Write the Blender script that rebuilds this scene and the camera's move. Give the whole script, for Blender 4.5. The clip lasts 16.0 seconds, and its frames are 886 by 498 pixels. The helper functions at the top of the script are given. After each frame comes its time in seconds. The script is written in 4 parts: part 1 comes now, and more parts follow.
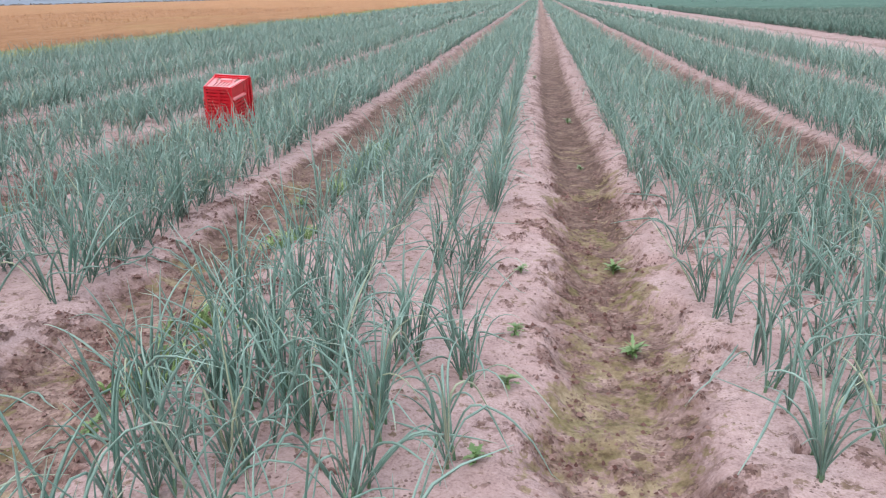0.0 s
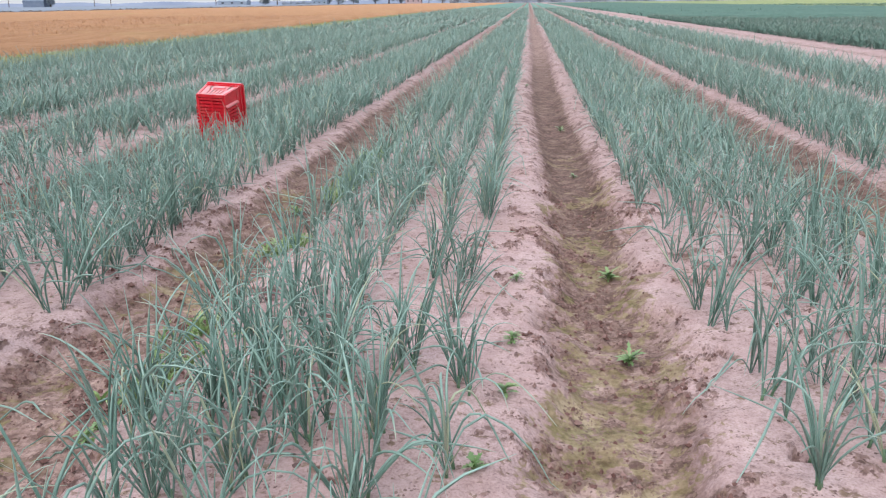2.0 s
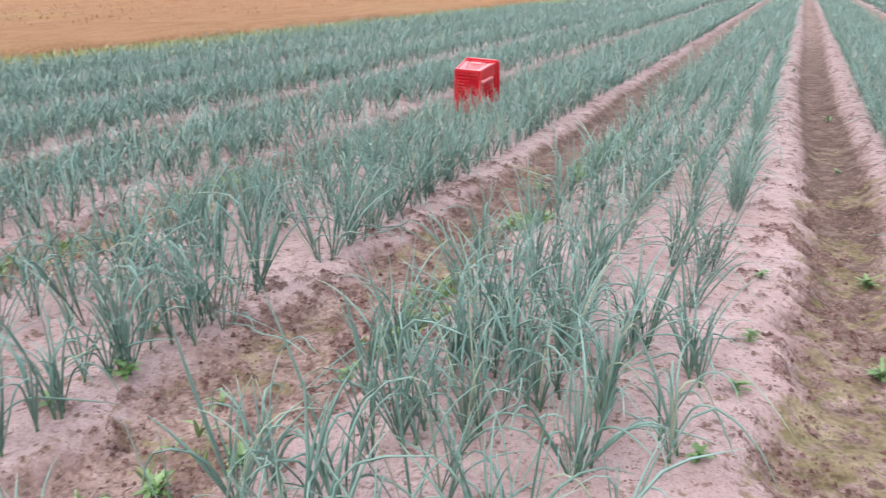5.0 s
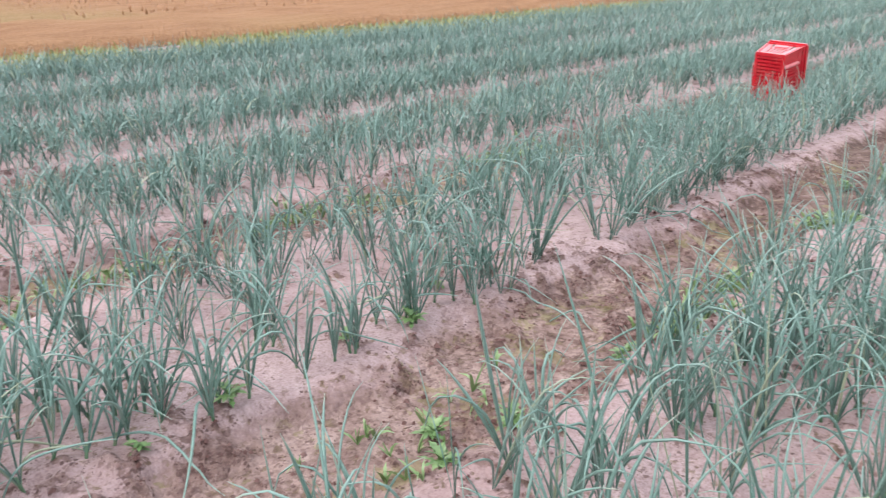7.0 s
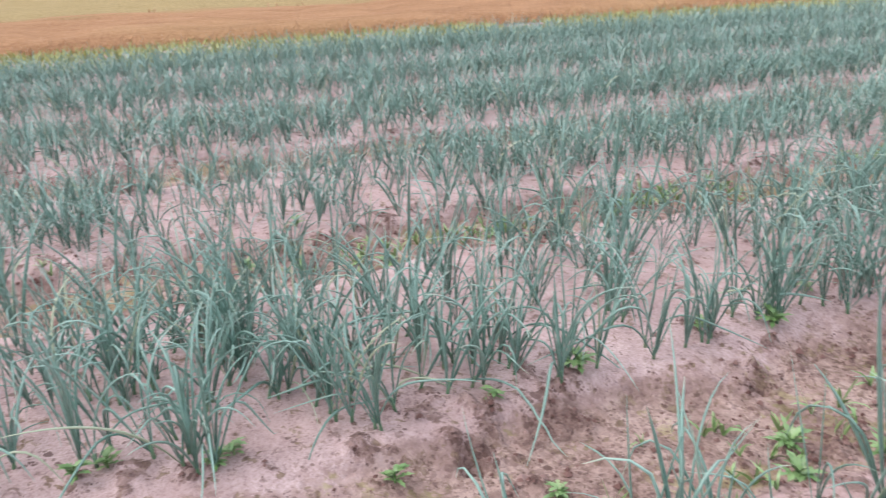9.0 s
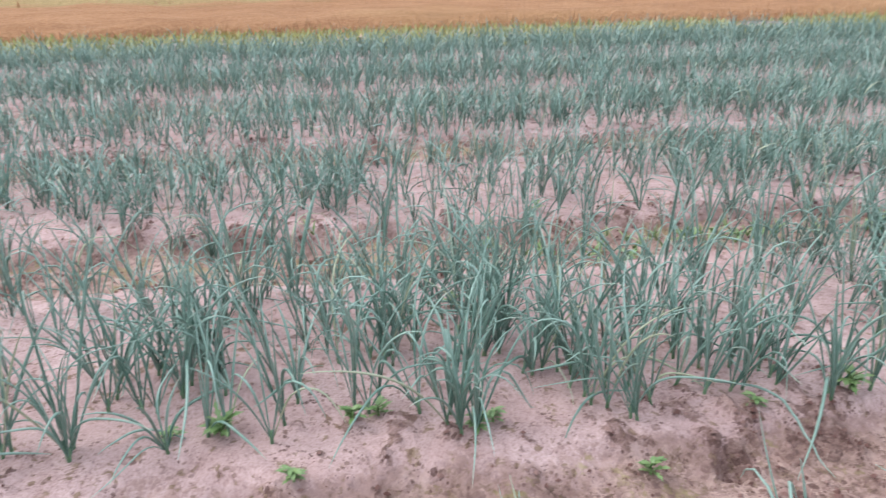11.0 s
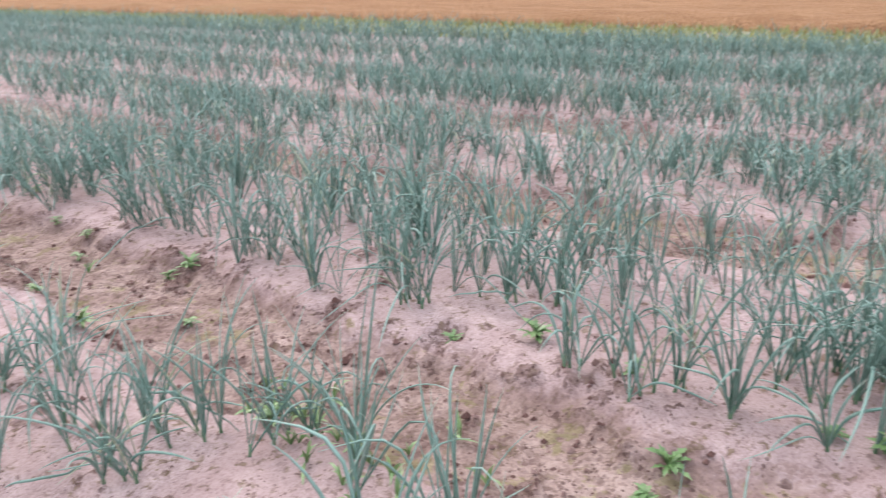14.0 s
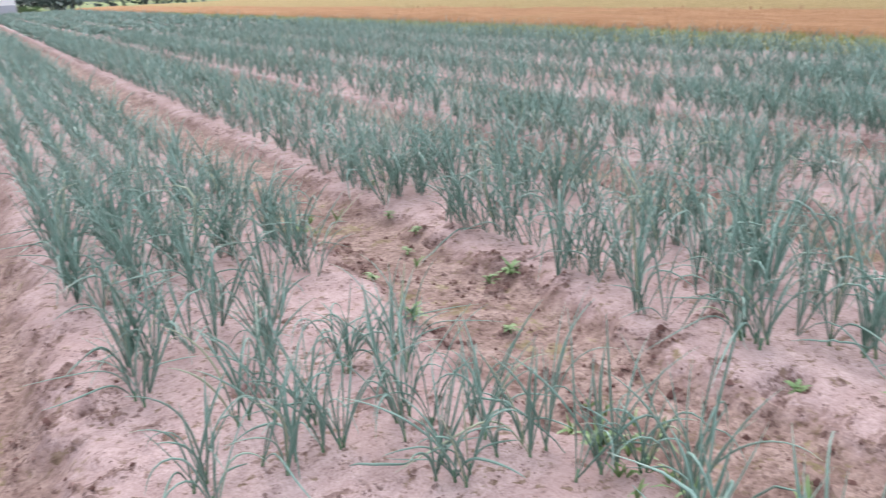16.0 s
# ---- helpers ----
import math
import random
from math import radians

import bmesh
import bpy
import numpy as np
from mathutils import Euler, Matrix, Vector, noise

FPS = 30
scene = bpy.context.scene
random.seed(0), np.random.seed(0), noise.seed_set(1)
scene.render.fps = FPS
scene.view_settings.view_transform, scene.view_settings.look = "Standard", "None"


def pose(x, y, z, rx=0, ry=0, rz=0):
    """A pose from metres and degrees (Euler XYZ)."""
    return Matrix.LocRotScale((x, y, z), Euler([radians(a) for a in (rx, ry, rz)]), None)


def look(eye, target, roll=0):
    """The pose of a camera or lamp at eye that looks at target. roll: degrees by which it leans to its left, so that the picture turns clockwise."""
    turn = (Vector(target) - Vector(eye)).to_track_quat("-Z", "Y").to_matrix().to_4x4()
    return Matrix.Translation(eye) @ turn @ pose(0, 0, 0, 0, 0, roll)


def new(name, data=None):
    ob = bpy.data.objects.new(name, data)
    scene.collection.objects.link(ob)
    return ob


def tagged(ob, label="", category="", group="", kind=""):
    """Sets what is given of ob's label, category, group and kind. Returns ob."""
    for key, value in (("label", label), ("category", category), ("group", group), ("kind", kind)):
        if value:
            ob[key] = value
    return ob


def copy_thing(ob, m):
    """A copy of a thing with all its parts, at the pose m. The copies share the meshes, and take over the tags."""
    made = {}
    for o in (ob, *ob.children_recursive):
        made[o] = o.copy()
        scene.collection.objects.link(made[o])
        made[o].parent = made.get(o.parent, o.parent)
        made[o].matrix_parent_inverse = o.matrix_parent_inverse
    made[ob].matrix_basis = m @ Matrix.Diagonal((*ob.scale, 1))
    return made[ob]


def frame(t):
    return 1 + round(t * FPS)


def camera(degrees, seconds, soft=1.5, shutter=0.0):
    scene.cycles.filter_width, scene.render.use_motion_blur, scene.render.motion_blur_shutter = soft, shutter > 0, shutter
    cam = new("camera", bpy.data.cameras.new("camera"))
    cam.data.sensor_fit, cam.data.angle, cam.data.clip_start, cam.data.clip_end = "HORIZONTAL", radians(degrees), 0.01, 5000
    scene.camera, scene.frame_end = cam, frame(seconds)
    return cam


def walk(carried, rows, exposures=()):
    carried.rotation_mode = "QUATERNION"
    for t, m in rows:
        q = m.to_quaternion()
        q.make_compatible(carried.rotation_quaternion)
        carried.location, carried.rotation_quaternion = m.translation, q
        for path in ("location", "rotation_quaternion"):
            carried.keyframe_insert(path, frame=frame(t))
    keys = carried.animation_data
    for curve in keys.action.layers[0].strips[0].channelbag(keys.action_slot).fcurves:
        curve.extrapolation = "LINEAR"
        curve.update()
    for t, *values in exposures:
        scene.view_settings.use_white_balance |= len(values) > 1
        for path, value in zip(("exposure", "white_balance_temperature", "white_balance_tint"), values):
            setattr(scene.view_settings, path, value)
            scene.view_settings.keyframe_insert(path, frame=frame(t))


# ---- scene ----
cam = camera(58.13, 16.0, soft=1.2, shutter=0.45)
# seconds, x, y, z, yaw, pitch, roll
PATH = [
    (0.0, -0.280, 0.001, 1.198, 6.75, -17.76, -0.75),
    (0.5, -0.290, -0.002, 1.199, 6.41, -17.37, -0.70),
    (1.0, -0.294, -0.001, 1.199, 6.47, -17.30, -0.79),
    (1.5, -0.300, -0.003, 1.199, 6.43, -17.27, -0.64),
    (2.0, -0.301, -0.001, 1.201, 6.06, -17.23, -0.57),
    (2.5, -0.294, 0.002, 1.201, 6.51, -17.05, -0.90),
    (3.0, -0.308, -0.005, 1.194, 7.14, -17.05, -0.67),
    (3.2, -0.310, -0.005, 1.191, 8.40, -17.18, -0.81),
    (5.5, -0.306, -0.150, 1.259, 27.47, -18.99, -0.50),
    (6.0, -0.339, -0.161, 1.246, 31.82, -19.08, -0.68),
    (6.5, -0.365, -0.176, 1.240, 38.42, -19.69, -0.74),
    (7.0, -0.384, -0.171, 1.221, 43.02, -19.90, -0.69),
    (7.5, -0.406, -0.203, 1.216, 47.67, -20.01, -1.03),
    (8.0, -0.437, -0.237, 1.211, 57.10, -21.18, -1.39),
    (8.5, -0.448, -0.262, 1.207, 62.38, -21.48, -1.80),
    (8.7, -0.445, -0.261, 1.202, 64.54, -21.17, -1.96),
    (10.8, -0.485, -0.499, 1.202, 80.21, -20.76, -0.04),
    (11.0, -0.476, -0.504, 1.192, 81.82, -20.95, -0.89),
    (11.5, -0.481, -0.507, 1.183, 88.00, -22.21, -0.97),
    (12.0, -0.479, -0.503, 1.173, 98.17, -22.45, -1.94),
    (12.5, -0.472, -0.530, 1.173, 108.21, -21.34, -2.16),
    (13.0, -0.453, -0.564, 1.167, 115.34, -20.56, -2.25),
    (13.5, -0.433, -0.588, 1.154, 122.64, -20.24, -1.89),
    (14.0, -0.421, -0.616, 1.148, 129.70, -20.00, -2.00),
    (14.5, -0.416, -0.656, 1.141, 134.78, -20.70, -2.32),
    (15.0, -0.400, -0.709, 1.150, 139.76, -20.51, -2.42),
    (15.5, -0.370, -0.759, 1.154, 144.74, -19.30, -2.77),
    (16.0, -0.349, -0.794, 1.155, 150.72, -18.48, -2.77),
]
walk(cam, [(t, pose(x, y, z, 90 + p, 0, yaw) @ pose(0, 0, 0, 0, 0, roll)) for t, x, y, z, yaw, p, roll in PATH],
     exposures=[(0.0, 0.08), (3.2, 0.16), (5.5, 0.32), (8.5, 0.38), (10.8, 0.32), (13.0, 0.34), (16.0, 0.27)])

# ---- light: a bright overcast sky with a broad weak sun ----
SUN_EL, SUN_AZ = radians(52), radians(200)
world = bpy.data.worlds.new("world")
scene.world = world
world.use_nodes = True
wn = world.node_tree.nodes
wl = world.node_tree.links
sky = wn.new("ShaderNodeTexSky")
sky.sky_type = "NISHITA"
sky.sun_disc = False
sky.sun_elevation, sky.sun_rotation = SUN_EL, SUN_AZ
sky.air_density, sky.dust_density, sky.ozone_density = 1.0, 6.0, 1.0
cloud = wn.new("ShaderNodeMixRGB")
cloud.inputs[0].default_value = 0.75
# an overcast dome, about half as bright at the horizon as overhead
way = wn.new("ShaderNodeTexCoord")
split = wn.new("ShaderNodeSeparateXYZ")
wl.new(way.outputs["Generated"], split.inputs[0])
dome = wn.new("ShaderNodeMapRange")
for key, v in (("From Min", 0.0), ("From Max", 1.0), ("To Min", 0.60), ("To Max", 1.22)):
    dome.inputs[key].default_value = v
wl.new(split.outputs[2], dome.inputs["Value"])
grey = wn.new("ShaderNodeVectorMath")
grey.operation = "SCALE"
grey.inputs[0].default_value = (8.2, 8.6, 9.4)
wl.new(dome.outputs[0], grey.inputs["Scale"])
wl.new(grey.outputs[0], cloud.inputs[2])
wl.new(sky.outputs[0], cloud.inputs[1])
wl.new(cloud.outputs[0], wn["Background"].inputs[0])
wn["Background"].inputs[1].default_value = 0.18
sun = new("sun", bpy.data.lights.new("sun", "SUN"))
sun.data.energy, sun.data.angle, sun.data.color = 0.9, radians(25), (1.0, 0.96, 0.9)
sun.matrix_world = look((-20 * math.sin(SUN_AZ) * -1, 20 * math.cos(SUN_AZ), 26), (0, 0, 0))


# ---- helpers of this scene ----
S = 1.8                  # spacing of the furrows, which run along y; furrow centres at x = n * S
EDGE_L, EDGE_R = -12.7, 5.75


def lattice(n, seed):
    return np.random.RandomState(seed).rand(n, n).astype(np.float32)


def vnoise(x, y, seed):
    """Smooth value noise between 0 and 1 on arrays."""
    g = lattice(256, seed)
    xi, yi = np.floor(x).astype(int), np.floor(y).astype(int)
    fx, fy = x - xi, y - yi
    fx, fy = fx * fx * (3 - 2 * fx), fy * fy * (3 - 2 * fy)
    a, b = g[xi % 256, yi % 256], g[(xi + 1) % 256, yi % 256]
    c, d = g[xi % 256, (yi + 1) % 256], g[(xi + 1) % 256, (yi + 1) % 256]
    return (a * (1 - fx) + b * fx) * (1 - fy) + (c * (1 - fx) + d * fx) * fy


def smooth(a, b, x):
    u = np.clip((x - a) / (b - a), 0, 1)
    return u * u * (3 - 2 * u)


def bed_x(x):
    """The cross coordinate in which the furrows are evenly spaced; the far beds stand a little closer."""
    return x - 0.15 * smooth(2.8, 6.5, -x)


def furrow_distance(x, y):
    x = bed_x(x)
    x = x - np.where(np.abs(x) < 0.9, np.interp(y, [-6, -3.5, 0, 2.5, 6, 10], [-0.14, -0.13, -0.03, 0.05, 0.03, -0.03]), np.interp(y, [-10, -3, 0, 3], [0, -0.06, -0.04, 0]))
    wob = 0.05 * (vnoise(y * 0.55 + 7, np.round(x / S) * 3.7 + 11.0, 3) - 0.5)
    return np.abs(x - S * np.round(x / S) + wob)


# x, y, radius of hollows washed into the beds
HOLLOWS = [(-0.80, 1.80, 0.07), (-0.57, 2.95, 0.06), (-0.61, 4.05, 0.06), (-0.39, 2.30, 0.05), (0.36, 2.74, 0.09), (0.49, 2.01, 0.06), (0.54, 3.42, 0.05),
           (-0.47, -5.07, 0.07), (-0.85, -2.98, 0.11), (-0.45, -3.17, 0.06), (-2.12, -4.02, 0.09), (-2.21, -2.13, 0.10), (-1.50, -2.95, 0.04), (-3.62, -2.95, 0.09),
           (-3.64, -1.85, 0.09), (-5.20, 0.01, 0.09), (-2.06, 1.88, 0.05), (-2.01, 1.36, 0.06), (-2.05, 0.47, 0.05), (-3.64, 0.44, 0.08), (-3.55, 2.78, 0.08)]


def hollow(x, y):
    """1 inside the hollows, with ragged rims."""
    out = np.zeros_like(x)
    for hx, hy, r in HOLLOWS:
        u = np.hypot(x - hx, (y - hy) * 1.25) / r + 1.3 * (vnoise(x * 21, y * 15, 27) - 0.5)
        out = np.maximum(out, 1 - smooth(0.5, 0.8, u))
    return out


def furrow(x, y):
    """1 in the furrow's bottom, 0 on the bed."""
    d = furrow_distance(x, y)
    w = 0.13 * (vnoise(x * 3 + 40, y * 3, 8) - 0.5) + 0.08 * (vnoise(x * 9 + 40, y * 9, 18) - 0.5)
    w = w * (1 - 0.75 * smooth(4.2, 6.5, np.abs(y)))
    inner = np.where(np.abs(x) < 0.9, 0.07, 0.17)
    return 1 - smooth(0, 1, (d + w - inner) / (np.where(np.abs(x) < 0.9, 0.31, 0.36) - inner))


def crumbly(x, y):
    """Patches of loose dark clods: thick along the furrows' banks, thin elsewhere."""
    d = furrow_distance(x, y)
    n = 0.30 * vnoise(x * 3.5 + 70, y * 3.5 + 70, 43) + 0.36 * vnoise(x * 13 + 9, y * 16, 44) + 0.34 * vnoise(x * 31, y * 36, 45)
    bank = np.exp(-((d - 0.27) / 0.10) ** 2)
    n = n + 0.055 * bank - 0.02 * smooth(0.05, 0.2, 0.22 - d) - 0.085 * smooth(0.36, 0.6, d)
    return smooth(0.585, 0.74, n)


def mossy(x, y):
    """Where a thin yellow-green moss covers the furrow."""
    d = furrow_distance(x, y)
    n = 0.34 * vnoise(x * 3.1 + 20, y * 2.3 + 20, 46) + 0.36 * vnoise(x * 10, y * 9, 47) + 0.30 * vnoise(x * 27, y * 30, 48)
    along = np.where(np.abs(x) < 0.7, np.interp(y, [-8, -2, 0.5, 3, 5, 8], [0, 0.4, 1, 1, 0.6, 0]), np.interp(y, [-7, -4, -1, 2, 5, 8], [0.1, 0.52, 0.60, 0.65, 0.6, 0.1]))
    return smooth(0.0, 0.30, n - 0.62 + 0.26 * along) * (1 - smooth(0.17, 0.31, d + 0.16 * (vnoise(x * 7, y * 7, 49) - 0.5))) * smooth(0, 0.25, along)


def damp(x, y):
    """Dark moist soil along the furrows' bottoms ahead."""
    middle = np.where(np.abs(x) < 0.9, np.interp(y, [-4, 0, 1.5, 3, 5, 10, 14, 22], [0.12, 0.28, 0.36, 0.55, 1, 1, 0.75, 0.15]), np.interp(y, [-9, -5, 1.5, 4, 7, 10, 18], [0.08, 0.18, 0.26, 0.6, 0.9, 0.8, 0.2]))
    return middle * smooth(0.30, 0.75, furrow(x, y))


def height(x, y):
    """The ground's height: beds at 0, furrows between them, flat beyond the onion field."""
    x, y = np.asarray(x, float), np.asarray(y, float)
    d = furrow_distance(x, y)
    inf = furrow(x, y)
    middle = np.exp(-(x / 0.7) ** 4)
    z = -(0.075 + 0.035 * middle) * inf + 0.012 * np.cos(np.clip((d - 0.9) / 0.5, -1, 1) * math.pi / 2)
    slope = inf * (1 - inf) * 4
    near = np.exp(-((np.abs(x + 1.7) / 4.4) ** 8) - (np.abs(y - 0.5) / 6.5) ** 8)
    clods = crumbly(x, y)
    rough = np.abs(vnoise(x * 19, y * 19, 9) - 0.5) + 0.6 * np.abs(vnoise(x * 37, y * 37, 12) - 0.5)
    soft = vnoise(x * 5, y * 5, 5) + 0.5 * vnoise(x * 12, y * 12, 14) - 0.75
    steps = vnoise(x * 6 + 3, y * 9 + 5, 10) - 0.5
    z += near * (clods * (0.004 + 0.045 * rough) + 0.016 * soft * (0.6 + inf) + 0.007 * (vnoise(x * 23, y * 23, 54) - 0.5) + 0.045 * slope * steps)
    z += near * inf * middle * 0.02 * (vnoise(x * 3.5, y * 6, 24) - 0.5)
    z += 0.025 * (vnoise(x * 1.1, y * 1.1, 6) - 0.5) + 0.02 * (1 - near) * (vnoise(x * 3.1, y * 1.6, 7) - 0.5)
    z -= 0.045 * hollow(x, y)
    inside = smooth(EDGE_L + 0.6, EDGE_L + 1.5, x) * (1 - smooth(EDGE_R - 0.4, EDGE_R, x))
    path = (1 - smooth(7.6, 8.0, x)) * smooth(EDGE_R - 0.2, EDGE_R + 0.2, x)
    rut = np.exp(-((x - 7.25) / 0.22) ** 2) + np.exp(-((x - 6.2) / 0.2) ** 2)
    out = 0.03 * vnoise(x * 0.8, y * 0.8, 16) - 0.02 - 0.05 * rut * path
    return z * inside + out * (1 - inside)


def mesh_from(name, verts, quads, mat, smooth_shade=True, **fields):
    """A mesh from arrays; fields are named values for each vertex, which the material reads."""
    me = bpy.data.meshes.new(name)
    verts, quads = np.asarray(verts, np.float32), np.asarray(quads, np.int32)
    k = quads.shape[1]
    me.vertices.add(len(verts))
    me.vertices.foreach_set("co", verts.ravel())
    me.loops.add(quads.size)
    me.loops.foreach_set("vertex_index", quads.ravel())
    me.polygons.add(len(quads))
    me.polygons.foreach_set("loop_start", np.arange(0, quads.size, k, dtype=np.int32))
    me.polygons.foreach_set("loop_total", np.full(len(quads), k, np.int32))
    me.polygons.foreach_set("use_smooth", np.full(len(quads), smooth_shade))
    me.update(calc_edges=True)
    for key, value in fields.items():
        me.attributes.new(key, "FLOAT", "POINT").data.foreach_set("value", np.asarray(value, np.float32).ravel())
    me.materials.append(mat)
    return me


def part(name, bm, mat, parent, label="", shade=False):
    """Links a bmesh as one mesh object under a thing or under a part."""
    me = bpy.data.meshes.new(name)
    bm.to_mesh(me)
    bm.free()
    me.materials.append(mat)
    for p in me.polygons:
        p.use_smooth = shade
    ob = new(name, me)
    ob.parent = parent
    if label:
        ob["label"] = label
    return ob


def box(bm, x0, x1, y0, y1, z0, z1):
    m = Matrix.LocRotScale(((x0 + x1) / 2, (y0 + y1) / 2, (z0 + z1) / 2), None, (x1 - x0, y1 - y0, z1 - z0))
    return bmesh.ops.create_cube(bm, size=1, matrix=m)["verts"]


# ---- materials ----
def material(name, rough=0.8, spec=0.3):
    m = bpy.data.materials.new(name)
    m.use_nodes = True
    n, l = m.node_tree.nodes, m.node_tree.links
    b = n["Principled BSDF"]
    b.inputs["Roughness"].default_value = rough
    b.inputs["Specular IOR Level"].default_value = spec
    return m, n, l, b


def noise_node(n, l, coord, scale, detail=4, rough=0.6, stretch=None):
    t = n.new("ShaderNodeTexNoise")
    t.inputs["Scale"].default_value, t.inputs["Detail"].default_value, t.inputs["Roughness"].default_value = scale, detail, rough
    if stretch:
        mp = n.new("ShaderNodeMapping")
        mp.inputs["Scale"].default_value = stretch
        l.new(coord, mp.inputs[0])
        coord = mp.outputs[0]
    l.new(coord, t.inputs["Vector"])
    return t.outputs["Fac"]


def ramp(n, l, fac, stops):
    r = n.new("ShaderNodeValToRGB")
    while len(r.color_ramp.elements) < len(stops):
        r.color_ramp.elements.new(0.5)
    for e, (p, c) in zip(r.color_ramp.elements, stops):
        e.position, e.color = p, (*c, 1) if len(c) == 3 else c
    l.new(fac, r.inputs[0])
    return r.outputs[0]


def mix(n, l, fac, a, b, kind="MIX"):
    m = n.new("ShaderNodeMixRGB")
    m.blend_type = kind
    for s, v in zip(m.inputs, (fac, a, b)):
        if isinstance(v, (int, float)):
            s.default_value = v
        elif isinstance(v, tuple):
            s.default_value = (*v, 1)
        else:
            l.new(v, s)
    return m.outputs[0]


def calc(n, l, op, a, b=0.0, c=0.0):
    m = n.new("ShaderNodeMath")
    m.operation = op
    for s, v in zip(m.inputs, (a, b, c)):
        if isinstance(v, (int, float)):
            s.default_value = v
        else:
            l.new(v, s)
    return m.outputs[0]


def bump(n, l, b, fac, strength, dist):
    k = n.new("ShaderNodeBump")
    k.inputs["Strength"].default_value, k.inputs["Distance"].default_value = strength, dist
    l.new(fac, k.inputs["Height"])
    l.new(k.outputs[0], b.inputs["Normal"])


def field_value(n, name):
    a = n.new("ShaderNodeAttribute")
    a.attribute_name = name
    return a.outputs["Fac"]


def soil_material():
    m, n, l, b = material("soil", 0.95, 0.15)
    geo = n.new("ShaderNodeNewGeometry").outputs["Position"]
    mid = noise_node(n, l, geo, 7, 4, 0.6)
    grit = noise_node(n, l, geo, 34, 4, 0.65)
    fine = noise_node(n, l, geo, 130, 2, 0.6)
    broad = noise_node(n, l, geo, 1.6, 3, 0.6)
    tone = calc(n, l, "ADD", calc(n, l, "MULTIPLY", mid, 0.6), calc(n, l, "MULTIPLY", grit, 0.4))
    bed = ramp(n, l, tone, [(0.34, (0.265, 0.180, 0.178)), (0.48, (0.415, 0.300, 0.300)), (0.64, (0.545, 0.413, 0.412))])
    bed = mix(n, l, 0.3, bed, ramp(n, l, fine, [(0.36, (0.14, 0.088, 0.084)), (0.45, (0.385, 0.280, 0.278)), (0.62, (0.58, 0.45, 0.448))]))
    bed = mix(n, l, ramp(n, l, broad, [(0.42, (0, 0, 0)), (0.66, (0.55, 0.55, 0.55))]), bed, (0.335, 0.222, 0.214))
    dry = ramp(n, l, tone, [(0.34, (0.178, 0.112, 0.099)), (0.48, (0.298, 0.206, 0.184)), (0.64, (0.430, 0.318, 0.290))])
    wet = ramp(n, l, tone, [(0.36, (0.062, 0.036, 0.030)), (0.50, (0.140, 0.090, 0.076)), (0.66, (0.265, 0.188, 0.162))])
    moss = ramp(n, l, tone, [(0.36, (0.130, 0.098, 0.050)), (0.50, (0.252, 0.200, 0.118)), (0.64, (0.375, 0.312, 0.208))])
    lush = ramp(n, l, noise_node(n, l, geo, 6.0, 5, 0.75), [(0.46, (0, 0, 0)), (0.62, (0.8, 0.8, 0.8))])
    rich = mix(n, l, 1.0, lush, ramp(n, l, field_value(n, "moss"), [(0.35, (0, 0, 0)), (0.75, (1, 1, 1))]), "MULTIPLY")
    moss = mix(n, l, rich, moss, ramp(n, l, grit, [(0.36, (0.075, 0.072, 0.022)), (0.62, (0.190, 0.178, 0.072))]))
    # crumbs: small uneven cells, dark where the soil lies loose
    wob = n.new("ShaderNodeTexNoise")
    wob.inputs["Scale"].default_value, wob.inputs["Detail"].default_value = 24, 3
    l.new(geo, wob.inputs["Vector"])
    warp = mix(n, l, 0.02, geo, wob.outputs["Color"], "ADD")
    tones, gaps = [], []
    for scale in (34, 80):
        c = n.new("ShaderNodeTexVoronoi")
        c.inputs["Scale"].default_value = scale
        l.new(warp, c.inputs["Vector"])
        q = n.new("ShaderNodeSeparateColor")
        l.new(c.outputs["Color"], q.inputs[0])
        tones.append(q.outputs[0])
        gaps.append(c.outputs["Distance"])
    ragged = calc(n, l, "MULTIPLY", calc(n, l, "SUBTRACT", noise_node(n, l, geo, 15, 4, 0.65), 0.5), 2.2)
    for t, k in zip(tones, (0.75, 0.55)):
        ragged = calc(n, l, "ADD", ragged, calc(n, l, "MULTIPLY", calc(n, l, "SUBTRACT", t, 0.5), k))
    inf = calc(n, l, "ADD", field_value(n, "furrow"), calc(n, l, "MULTIPLY", ragged, 0.6))
    col = mix(n, l, ramp(n, l, inf, [(0.25, (0, 0, 0)), (0.75, (1, 1, 1))]), bed, dry)
    bank = ramp(n, l, inf, [(0.10, (0, 0, 0)), (0.34, (0.58, 0.58, 0.58)), (0.62, (0.48, 0.48, 0.48)), (0.9, (0, 0, 0))])
    col = mix(n, l, bank, col, ramp(n, l, tone, [(0.36, (0.135, 0.080, 0.071)), (0.50, (0.245, 0.160, 0.147)), (0.64, (0.375, 0.268, 0.252))]))
    col = mix(n, l, ramp(n, l, calc(n, l, "ADD", field_value(n, "damp"), calc(n, l, "MULTIPLY", ragged, 0.8)), [(0.28, (0, 0, 0)), (0.60, (1, 1, 1))]), col, wet)
    col = mix(n, l, ramp(n, l, calc(n, l, "ADD", field_value(n, "moss"), calc(n, l, "MULTIPLY", ragged, 0.9)), [(0.40, (0, 0, 0)), (0.68, (0.78, 0.78, 0.78))]), col, moss)
    cells = calc(n, l, "ADD", calc(n, l, "MULTIPLY", tones[0], 0.5), calc(n, l, "MULTIPLY", tones[1], 0.5))
